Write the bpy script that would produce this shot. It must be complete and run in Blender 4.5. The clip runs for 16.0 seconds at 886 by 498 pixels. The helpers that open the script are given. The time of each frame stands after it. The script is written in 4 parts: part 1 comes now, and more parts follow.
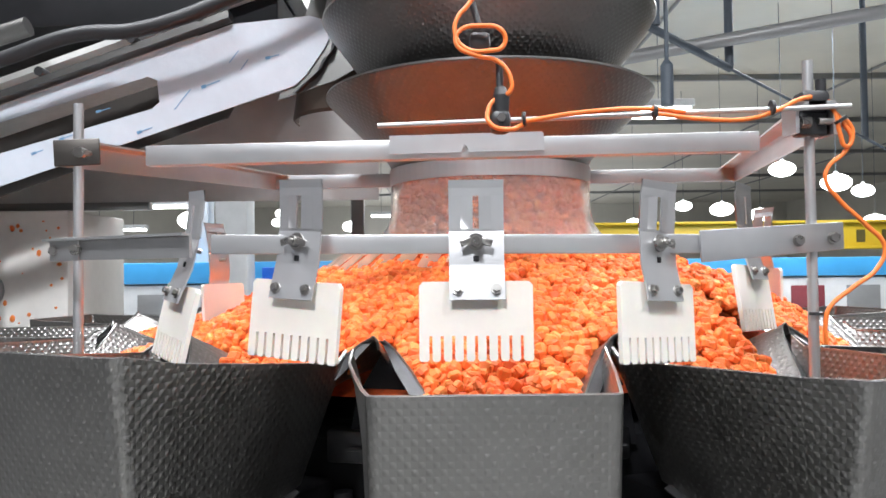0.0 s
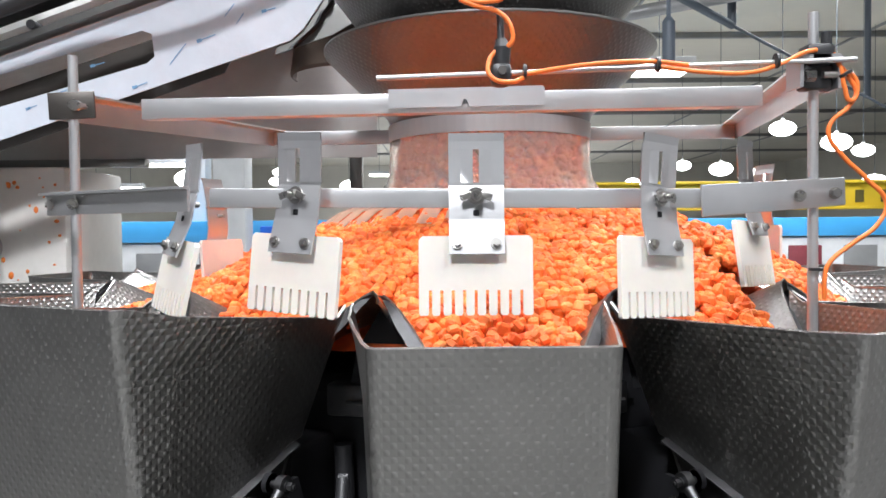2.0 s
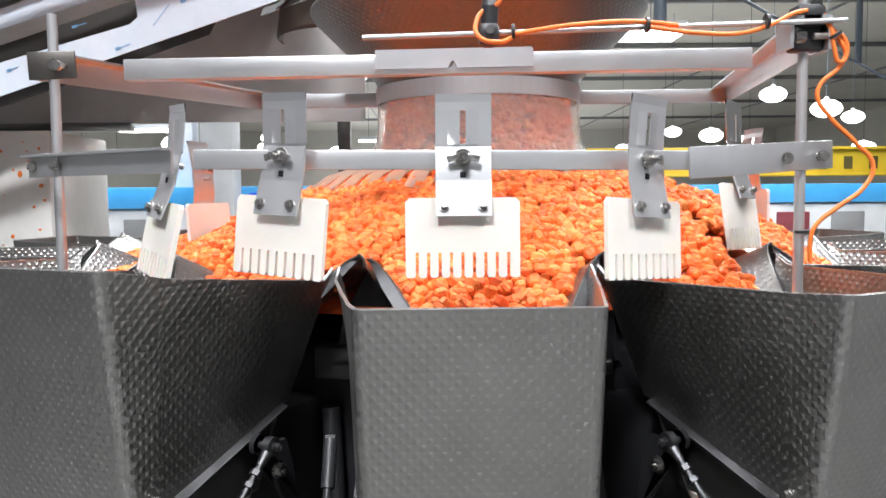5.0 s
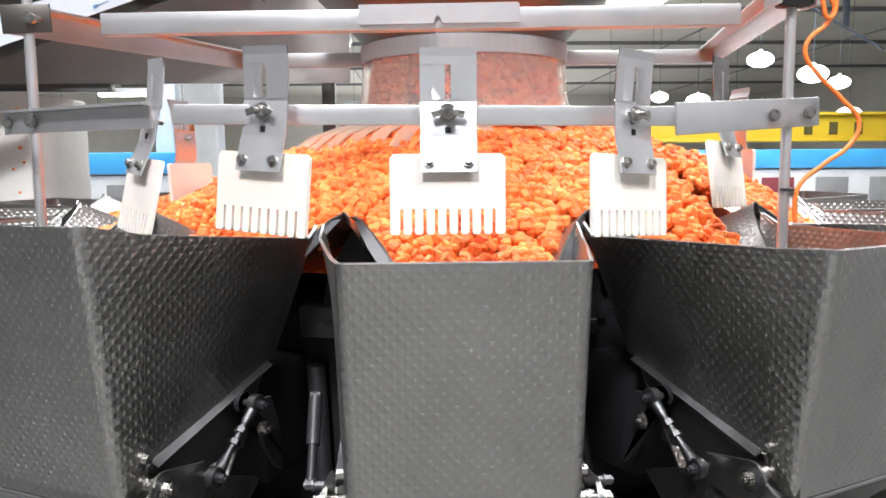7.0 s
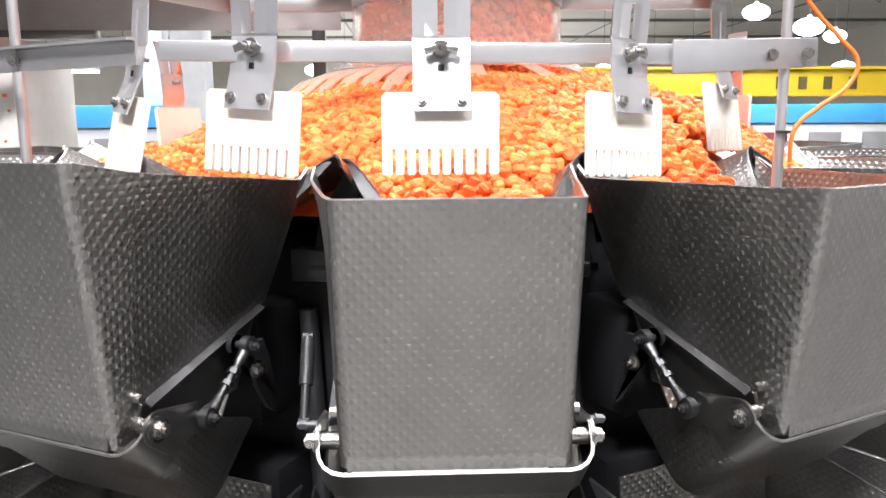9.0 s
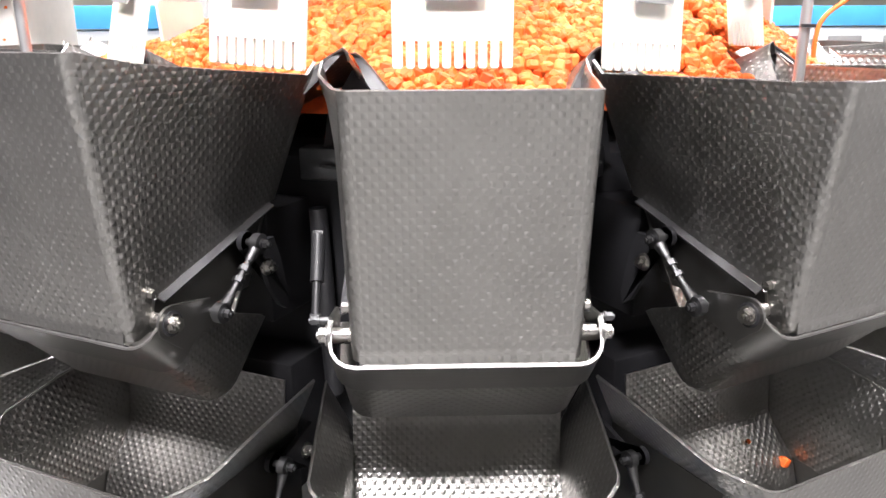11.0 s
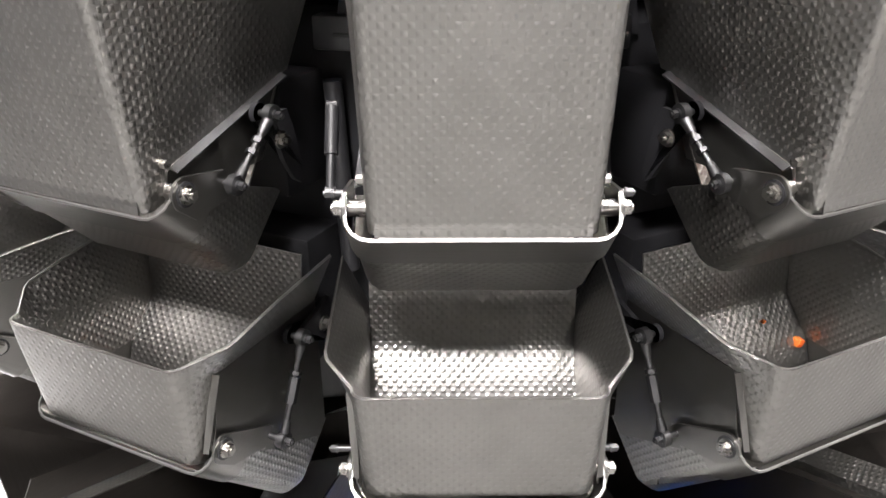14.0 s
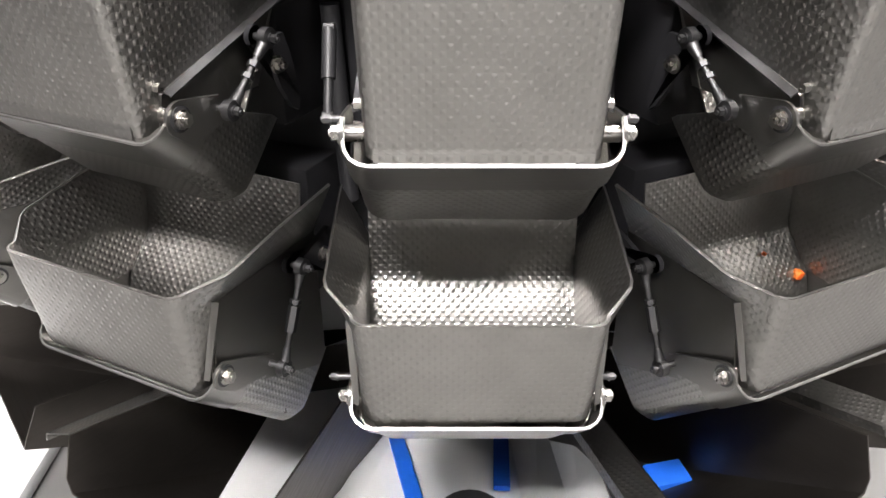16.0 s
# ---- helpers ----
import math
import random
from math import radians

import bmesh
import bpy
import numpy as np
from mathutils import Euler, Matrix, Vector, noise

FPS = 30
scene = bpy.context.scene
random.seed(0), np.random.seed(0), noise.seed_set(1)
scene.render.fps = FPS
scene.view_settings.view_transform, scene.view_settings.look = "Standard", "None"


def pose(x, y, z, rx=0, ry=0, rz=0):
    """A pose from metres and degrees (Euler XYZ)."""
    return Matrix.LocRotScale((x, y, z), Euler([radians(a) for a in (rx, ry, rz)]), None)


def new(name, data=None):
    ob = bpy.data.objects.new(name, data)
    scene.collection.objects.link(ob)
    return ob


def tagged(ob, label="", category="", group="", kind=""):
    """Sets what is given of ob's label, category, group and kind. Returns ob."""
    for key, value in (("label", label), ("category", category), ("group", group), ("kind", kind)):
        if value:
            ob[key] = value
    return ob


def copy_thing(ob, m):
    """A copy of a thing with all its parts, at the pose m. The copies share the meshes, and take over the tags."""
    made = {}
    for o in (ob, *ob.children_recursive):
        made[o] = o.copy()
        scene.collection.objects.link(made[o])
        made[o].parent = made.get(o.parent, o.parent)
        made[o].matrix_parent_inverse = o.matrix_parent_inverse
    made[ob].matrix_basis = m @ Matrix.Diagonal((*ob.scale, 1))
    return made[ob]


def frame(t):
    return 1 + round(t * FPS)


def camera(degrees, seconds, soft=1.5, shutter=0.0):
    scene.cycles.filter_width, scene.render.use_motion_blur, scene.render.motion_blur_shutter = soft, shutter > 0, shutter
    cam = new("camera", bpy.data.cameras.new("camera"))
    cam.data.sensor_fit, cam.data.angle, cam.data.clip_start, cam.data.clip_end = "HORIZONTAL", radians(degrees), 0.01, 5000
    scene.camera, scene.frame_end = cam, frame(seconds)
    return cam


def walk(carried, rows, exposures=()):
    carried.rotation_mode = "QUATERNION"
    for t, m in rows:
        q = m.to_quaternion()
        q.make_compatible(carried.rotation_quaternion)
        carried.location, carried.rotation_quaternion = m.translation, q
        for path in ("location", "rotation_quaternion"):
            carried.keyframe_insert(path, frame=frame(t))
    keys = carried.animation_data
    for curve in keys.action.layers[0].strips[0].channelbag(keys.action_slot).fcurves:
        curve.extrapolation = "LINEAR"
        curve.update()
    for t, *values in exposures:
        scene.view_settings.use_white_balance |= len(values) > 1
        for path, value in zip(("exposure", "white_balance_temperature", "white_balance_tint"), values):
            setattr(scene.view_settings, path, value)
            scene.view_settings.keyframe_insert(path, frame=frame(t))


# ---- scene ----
Z0 = 1.25          # height of the first eye over the deck
cam = camera(60.14, 16.0, soft=1.6)
ROWS = [
    (0.0, -0.0359, -1.5364, 0.0000, 0.29, 1.53, -0.66),
    (0.5, -0.0366, -1.5363, 0.0011, 0.21, 0.60, -0.66),
    (1.0, -0.0365, -1.5353, -0.0016, 0.19, 0.15, -0.62),
    (1.5, -0.0372, -1.5345, -0.0036, 0.16, -0.59, -0.58),
    (2.0, -0.0376, -1.5331, -0.0055, 0.15, -1.49, -0.55),
    (2.5, -0.0376, -1.5334, -0.0051, 0.14, -1.85, -0.54),
    (3.0, -0.0377, -1.5330, -0.0054, 0.12, -2.09, -0.53),
    (3.5, -0.0372, -1.5320, -0.0080, 0.10, -2.35, -0.53),
    (4.0, -0.0360, -1.5317, -0.0076, -0.11, -2.95, -0.53),
    (6.5, -0.0335, -1.5269, -0.0180, -1.34, -5.67, -0.47),
    (7.0, -0.0328, -1.5259, -0.0203, -1.61, -6.52, -0.47),
    (7.5, -0.0318, -1.5255, -0.0234, -1.86, -7.44, -0.43),
    (8.0, -0.0328, -1.5232, -0.0275, -2.24, -8.40, -0.39),
    (10.5, -0.0346, -1.5191, -0.0464, -1.84, -14.04, -0.23),
    (11.0, -0.0377, -1.5156, -0.0476, -1.66, -16.72, -0.22),
    (11.5, -0.0420, -1.5125, -0.0452, -1.73, -18.80, -0.10),
    (12.0, -0.0430, -1.5102, -0.0491, -1.48, -20.05, -0.05),
    (12.5, -0.0413, -1.5089, -0.0517, -0.92, -21.18, -0.07),
    (13.0, -0.0360, -1.5089, -0.0557, -0.22, -22.39, -0.18),
    (13.5, -0.0351, -1.5074, -0.0582, -0.16, -23.72, -0.19),
    (14.0, -0.0352, -1.5060, -0.0618, -0.13, -25.34, -0.16),
    (14.5, -0.0347, -1.5056, -0.0649, -0.13, -26.50, -0.14),
    (15.0, -0.0346, -1.5045, -0.0665, -0.15, -27.43, -0.09),
    (15.5, -0.0357, -1.5056, -0.0727, -0.19, -28.36, -0.05),
    (16.0, -0.0345, -1.5045, -0.0750, -0.01, -29.87, 0.02),
]
walk(cam, [(t, pose(x, y, z + Z0, 90 + pitch, -roll, yaw)) for t, x, y, z, yaw, pitch, roll in ROWS],
     exposures=[(0, -0.38, 6250, 10), (4.0, -0.3, 6250, 10), (7.0, -0.08, 6350, 11), (10.5, 0.46, 6600, 15), (13.0, 0.54, 6750, 14), (16.0, 0.46, 6850, 13)])

# ---- world and lamps ----
world = bpy.data.worlds.new("hall_air")
scene.world = world
world.use_nodes = True
world.node_tree.nodes["Background"].inputs[0].default_value = (0.62, 0.68, 0.75, 1)
world.node_tree.nodes["Background"].inputs[1].default_value = 0.12


def area_lamp(x, y, z, sx, sy, power, colour=(0.98, 0.985, 1.0)):
    data = bpy.data.lights.new("ceiling_lamp_light", "AREA")
    data.shape, data.size, data.size_y, data.energy, data.color = "RECTANGLE", sx, sy, power, colour
    ob = new("ceiling_lamp_light", data)
    ob.matrix_world = pose(x, y, z)
    return ob


# key and fill lights added over the machine, out of view
area_lamp(1.8, -2.5, 4.5, 0.9, 1.5, 165)
area_lamp(-0.8, -3.5, 4.4, 0.8, 0.6, 380)
area_lamp(-0.95, 0.45, 4.2, 0.35, 0.9, 180)
area_lamp(0.95, 0.45, 4.2, 0.35, 0.9, 180)
area_lamp(-2.2, -0.4, 4.2, 0.4, 1.8, 65)
area_lamp(2.6, 1.0, 4.2, 0.4, 1.8, 90)
# wide area lights added to brighten the hall, without housings
area_lamp(-4.5, 8.0, 4.6, 2.0, 4.0, 520)
area_lamp(5.0, 8.0, 4.6, 2.0, 4.0, 560)
area_lamp(1.0, 22.0, 4.6, 6.0, 6.0, 700)
area_lamp(1.0, 39.0, 4.8, 8.0, 5.0, 1700)

# ---- materials ----


def material(name):
    m = bpy.data.materials.new(name)
    m.use_nodes = True
    nt = m.node_tree
    return m, nt, nt.nodes["Principled BSDF"]


def math_node(nt, op, a, b=None):
    n = nt.nodes.new("ShaderNodeMath")
    n.operation = op
    for i, v in enumerate((a, b)):
        if v is None:
            continue
        if isinstance(v, (int, float)):
            n.inputs[i].default_value = v
        else:
            nt.links.new(v, n.inputs[i])
    return n.outputs[0]


def noise_node(nt, vector, scale, detail=3.0, rough=0.6):
    n = nt.nodes.new("ShaderNodeTexNoise")
    n.inputs["Scale"].default_value, n.inputs["Detail"].default_value, n.inputs["Roughness"].default_value = scale, detail, rough
    if vector is not None:
        nt.links.new(vector, n.inputs["Vector"])
    return n.outputs["Fac"]


def ramp(nt, fac, stops):
    n = nt.nodes.new("ShaderNodeValToRGB")
    el = n.color_ramp.elements
    while len(el) < len(stops):
        el.new(0.5)
    for e, (pos, col) in zip(el, stops):
        e.position, e.color = pos, (*col, 1)
    nt.links.new(fac, n.inputs[0])
    return n.outputs[0]


def range_node(nt, fac, lo, hi):
    n = nt.nodes.new("ShaderNodeMapRange")
    n.inputs["To Min"].default_value, n.inputs["To Max"].default_value = lo, hi
    n.inputs["From Min"].default_value, n.inputs["From Max"].default_value = 0.3, 0.7
    nt.links.new(fac, n.inputs["Value"])
    return n.outputs[0]


def bump(nt, height, strength, distance, bsdf):
    n = nt.nodes.new("ShaderNodeBump")
    n.inputs["Strength"].default_value, n.inputs["Distance"].default_value = strength, distance
    nt.links.new(height, n.inputs["Height"])
    nt.links.new(n.outputs[0], bsdf.inputs["Normal"])


def dimpled(name, colour, rough, du=0.00525, dv=0.0056, depth=0.00052):
    """Stainless sheet rolled with staggered dimples; UV in metres."""
    m, nt, b = material(name)
    uv = nt.nodes.new("ShaderNodeUVMap")
    sep = nt.nodes.new("ShaderNodeSeparateXYZ")
    nt.links.new(uv.outputs[0], sep.inputs[0])
    cu = math_node(nt, "COSINE", math_node(nt, "MULTIPLY", sep.outputs[0], math.pi / du))
    cv = math_node(nt, "COSINE", math_node(nt, "MULTIPLY", sep.outputs[1], math.pi / dv))
    h = math_node(nt, "POWER", math_node(nt, "MAXIMUM", math_node(nt, "MULTIPLY", cu, cv), 0.0), 1.1)
    big = noise_node(nt, uv.outputs[0], 14.0, 4.0)
    fine = noise_node(nt, uv.outputs[0], 260.0, 2.0)
    c = ramp(nt, big, [(0.3, tuple(v * 0.86 for v in colour)), (0.7, colour)])
    nt.links.new(c, b.inputs["Base Color"])
    b.inputs["Metallic"].default_value = 1.0
    r = math_node(nt, "ADD", range_node(nt, big, rough - 0.01, rough + 0.035), math_node(nt, "MULTIPLY", fine, 0.04))
    nt.links.new(r, b.inputs["Roughness"])
    bump(nt, h, 1.0, depth, b)
    return m


def brushed(name, colour, rough, stretch=(4, 220), metallic=1.0, grain=0.00004):
    """Plain ground sheet with a faint grain along it."""
    m, nt, b = material(name)
    uv = nt.nodes.new("ShaderNodeUVMap")
    mp = nt.nodes.new("ShaderNodeMapping")
    mp.inputs["Scale"].default_value = (stretch[0], stretch[1], 1)
    nt.links.new(uv.outputs[0], mp.inputs[0])
    g = noise_node(nt, mp.outputs[0], 3.0, 4.0)
    big = noise_node(nt, uv.outputs[0], 9.0, 3.0)
    c = ramp(nt, big, [(0.3, tuple(v * 0.85 for v in colour)), (0.7, colour)])
    nt.links.new(c, b.inputs["Base Color"])
    b.inputs["Metallic"].default_value = metallic
    nt.links.new(math_node(nt, "ADD", range_node(nt, g, rough - 0.05, rough + 0.07), math_node(nt, "MULTIPLY", big, 0.08)), b.inputs["Roughness"])
    bump(nt, g, 0.6, grain, b)
    return m


def plain(name, colour, rough, metallic=0.0, vary=0.12, scale=20.0, relief=0.0004, subsurface=0.0):
    m, nt, b = material(name)
    tc = nt.nodes.new("ShaderNodeTexCoord")
    n = noise_node(nt, tc.outputs["Object"], scale, 4.0)
    c = ramp(nt, n, [(0.3, tuple(v * (1 - vary) for v in colour)), (0.7, tuple(min(1, v * (1 + vary * 0.4)) for v in colour))])
    nt.links.new(c, b.inputs["Base Color"])
    b.inputs["Metallic"].default_value = metallic
    nt.links.new(range_node(nt, n, rough * 0.9, min(1, rough * 1.15)), b.inputs["Roughness"])
    if subsurface:
        b.inputs["Subsurface Weight"].default_value = subsurface
        b.inputs["Subsurface Radius"].default_value = (0.006, 0.003, 0.0015)
        b.inputs["Subsurface Scale"].default_value = 1.0
    bump(nt, noise_node(nt, tc.outputs["Object"], scale * 6, 3.0), 0.5, relief, b)
    return m


def glow(name, colour, strength):
    m, nt, b = material(name)
    b.inputs["Base Color"].default_value = (*colour, 1)
    b.inputs["Emission Color"].default_value = (*colour, 1)
    b.inputs["Emission Strength"].default_value = strength
    return m


def clear_plastic(name, colour, rough, clear=0.85):
    m, nt, b = material(name)
    b.inputs["Base Color"].default_value = (*colour, 1)
    b.inputs["Roughness"].default_value = rough
    b.inputs["Transmission Weight"].default_value = clear
    b.inputs["IOR"].default_value = 1.05
    return m


def carrot_material(name):
    m, nt, b = material(name)
    geo = nt.nodes.new("ShaderNodeNewGeometry")
    tc = nt.nodes.new("ShaderNodeTexCoord")
    n = noise_node(nt, tc.outputs["Object"], 160.0, 3.0)
    mix = math_node(nt, "ADD", math_node(nt, "MULTIPLY", geo.outputs["Random Per Island"], 0.75), math_node(nt, "MULTIPLY", n, 0.3))
    c = ramp(nt, mix, [(0.1, (0.60, 0.095, 0.016)), (0.5, (0.78, 0.15, 0.025)), (0.95, (0.84, 0.26, 0.065))])
    nt.links.new(c, b.inputs["Base Color"])
    b.inputs["Roughness"].default_value = 0.55
    b.inputs["Specular IOR Level"].default_value = 0.35
    b.inputs["Subsurface Weight"].default_value = 0.35
    b.inputs["Subsurface Radius"].default_value = (0.008, 0.003, 0.001)
    b.inputs["Subsurface Scale"].default_value = 1.0
    bump(nt, n, 0.4, 0.0006, b)
    return m


DIMPLE = dimpled("dimpled_steel", (0.34, 0.332, 0.318), 0.31, 0.0057, 0.0061, 0.00062)
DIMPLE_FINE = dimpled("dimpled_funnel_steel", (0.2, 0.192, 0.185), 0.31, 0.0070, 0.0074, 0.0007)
SHEET = brushed("ground_steel", (0.27, 0.264, 0.254), 0.3)
BRIGHT = brushed("bright_steel", (0.56, 0.56, 0.565), 0.36, metallic=0.8)
BRACKET = brushed("bracket_steel", (0.58, 0.58, 0.59), 0.36, metallic=0.78)
EDGE = brushed("cut_steel_edge", (0.46, 0.455, 0.44), 0.32)
BOLT = plain("bolt_steel", (0.42, 0.405, 0.385), 0.28, 1.0, 0.1, 60)
DULL = plain("dull_link_steel", (0.12, 0.12, 0.124), 0.42, 1.0, 0.2, 40)
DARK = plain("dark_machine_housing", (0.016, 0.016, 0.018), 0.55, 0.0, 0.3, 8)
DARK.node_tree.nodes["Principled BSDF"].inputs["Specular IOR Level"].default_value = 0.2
RUBBER = plain("black_plastic", (0.02, 0.02, 0.022), 0.45)
WHITE = plain("white_food_plastic", (0.74, 0.70, 0.64), 0.42, 0, 0.05, 30, 0.0002, 0.2)
ORANGE = plain("orange_cable_sheath", (0.85, 0.2, 0.035), 0.42)
CARROT = carrot_material("carrot_dice")
# steel with the shade below and inside the machine put into its colour
CHUTE = brushed("shade_dark_steel", (0.11, 0.10, 0.092), 0.4, (3, 60))
CLEAR = clear_plastic("clear_acrylic", (0.93, 0.89, 0.84), 0.27, 0.88)
STRIP = clear_plastic("clear_strip", (0.95, 0.85, 0.72), 0.3)

# ---- mesh helpers ----


def finish(bm, name, mat, smooth=True, turned_=False):
    """Recalculates normals, lays UVs in metres on every face and makes the mesh."""
    bmesh.ops.recalc_face_normals(bm, faces=bm.faces)
    uvl = bm.loops.layers.uv.new("UVMap")
    up, ex = Vector((0, 0, 1)), Vector((1, 0, 0))
    for f in bm.faces:
        f.smooth = smooth
        n = f.normal
        t1 = up.cross(n)
        t1 = t1.normalized() if t1.length > 0.12 else ex
        t2 = n.cross(t1)
        if turned_:
            mid = math.atan2(*f.calc_center_median().xy)
            for l in f.loops:
                a = math.atan2(*l.vert.co.xy)
                a += 2 * math.pi * round((mid - a) / (2 * math.pi))
                l[uvl].uv = (a * 0.252, l.vert.co.z * 1.35)
            continue
        for l in f.loops:
            l[uvl].uv = (l.vert.co.dot(t1), l.vert.co.dot(t2))
    me = bpy.data.meshes.new(name)
    bm.to_mesh(me)
    bm.free()
    me.materials.append(mat)
    if smooth:
        me.set_sharp_from_angle(angle=radians(38))
    return me


def part(name, bm, mat, parent, label="", smooth=True):
    ob = new(name, finish(bm, name, mat, smooth))
    ob.parent = parent
    if label:
        tagged(ob, label)
    return ob


def thing(name, bm, mat, label, category, group="", kind="", smooth=True, turned_=False):
    return tagged(new(name, finish(bm, name, mat, smooth, turned_)), label, category, group, kind)


def empty(name, label, category, group="", m=None):
    ob = tagged(new(name), label, category, group)
    if m is not None:
        ob.matrix_world = m
    return ob


def box(bm, x0, y0, z0, x1, y1, z1, m=None, bevel=0.0):
    vs = [bm.verts.new((x, y, z)) for x in (x0, x1) for y in (y0, y1) for z in (z0, z1)]
    fs = [bm.faces.new([vs[i] for i in q]) for q in ((0, 1, 3, 2), (4, 6, 7, 5), (0, 4, 5, 1), (2, 3, 7, 6), (0, 2, 6, 4), (1, 5, 7, 3))]
    if bevel:
        es = {e for f in fs for e in f.edges}
        r = bmesh.ops.bevel(bm, geom=list(es), offset=bevel, segments=2, affect="EDGES", profile=0.5)
        vs = list({v for f in r["faces"] for v in f.verts} | {v for v in vs if v.is_valid})
    if m is not None:
        for v in vs:
            v.co = m @ v.co
    return vs


def cyl(bm, a, b, r, n=12, r2=None):
    """A capped round bar from a to b."""
    a, b = Vector(a), Vector(b)
    m = Matrix.Translation((a + b) / 2) @ (b - a).to_track_quat("Z", "Y").to_matrix().to_4x4()
    bmesh.ops.create_cone(bm, cap_ends=True, segments=n, radius1=r, radius2=r if r2 is None else r2, depth=(b - a).length, matrix=m)


def loft(bm, rings, closed=False):
    """Quads between polylines of equal length."""
    vs = [[bm.verts.new(p) for p in ring] for ring in rings]
    n = len(rings[0])
    for a, b in zip(vs, vs[1:]):
        for i in range(n if closed else n - 1):
            j = (i + 1) % n
            bm.faces.new((a[i], a[j], b[j], b[i]))
    return vs


def thicken(bm, t):
    bmesh.ops.recalc_face_normals(bm, faces=bm.faces)
    bmesh.ops.solidify(bm, geom=list(bm.faces), thickness=t)


def prism(bm, pts, x0, x1):
    """A plate: an outline of (y, z) from x0 to x1."""
    a = [bm.verts.new((x0, y, z)) for y, z in pts]
    b = [bm.verts.new((x1, y, z)) for y, z in pts]
    bm.faces.new(a)
    bm.faces.new(b[::-1])
    n = len(pts)
    for i in range(n):
        bm.faces.new((a[i], b[i], b[(i + 1) % n], a[(i + 1) % n]))


def revolve(bm, profile, n=64, a0=0.0, a1=360.0):
    """A turned sheet about the z axis: (r, z) pairs."""
    full = abs(a1 - a0) >= 360
    m = n if full else n + 1
    rings = []
    for r, z in profile:
        rings.append([(r * math.sin(radians(a0 + (a1 - a0) * i / n)), -r * math.cos(radians(a0 + (a1 - a0) * i / n)), z) for i in range(m)])
    loft(bm, rings, closed=full)


def arc(cx, cy, r, a0, a1, n=4):
    return [(cx + r * math.cos(radians(a0 + (a1 - a0) * i / n)), cy + r * math.sin(radians(a0 + (a1 - a0) * i / n))) for i in range(n + 1)]


def tube(name, pts, r, mat, parent=None):
    """A round cable or wire through points."""
    cu = bpy.data.curves.new(name, "CURVE")
    cu.dimensions, cu.bevel_depth, cu.bevel_resolution, cu.resolution_u = "3D", r, 3, 10
    sp = cu.splines.new("BEZIER")
    sp.bezier_points.add(len(pts) - 1)
    for bp, q in zip(sp.bezier_points, pts):
        bp.co = q
        bp.handle_left_type = bp.handle_right_type = "AUTO"
    cu.materials.append(mat)
    ob = new(name, cu)
    if parent is not None:
        ob.parent = parent
    return ob


STEP = 360 / 14


def head(k):
    """The pose of weigh head k; heads count to the left of the front one. Outward is -y."""
    return pose(0, 0, Z0, 0, 0, -k * STEP)


def bolt(bm, a, side, long=0.016, r=0.0042, washer=0.0085):
    """A hexagon bolt that points along x (side +1 or -1) from a."""
    x, y, z = a
    cyl(bm, (x, y, z), (x + side * 0.002, y, z), washer, 16)
    cyl(bm, (x + side * 0.002, y, z), (x + side * 0.008, y, z), r * 1.55, 6)
    cyl(bm, (x + side * 0.008, y, z), (x + side * long, y, z), r * 0.8, 10)


# ---- weigh heads: feed hoppers and weigh hoppers ----
UP = dict(P=(0.880, -0.318), D=(0.826, -0.325), C=(0.760, -0.271), E=(0.731, -0.307), rim=(0.914, -0.334), tip=(0.810, -0.443),
          half=0.119, tiphalf=0.112, band=0.052, xlink=0.134)
LOW = dict(P=(0.890, -0.603), D=(0.817, -0.638), C=(0.764, -0.530), E=(0.702, -0.548), rim=(0.923, -0.619), tip=(0.768, -0.782),
           half=0.128, tiphalf=0.118, band=0.06, xlink=0.150)


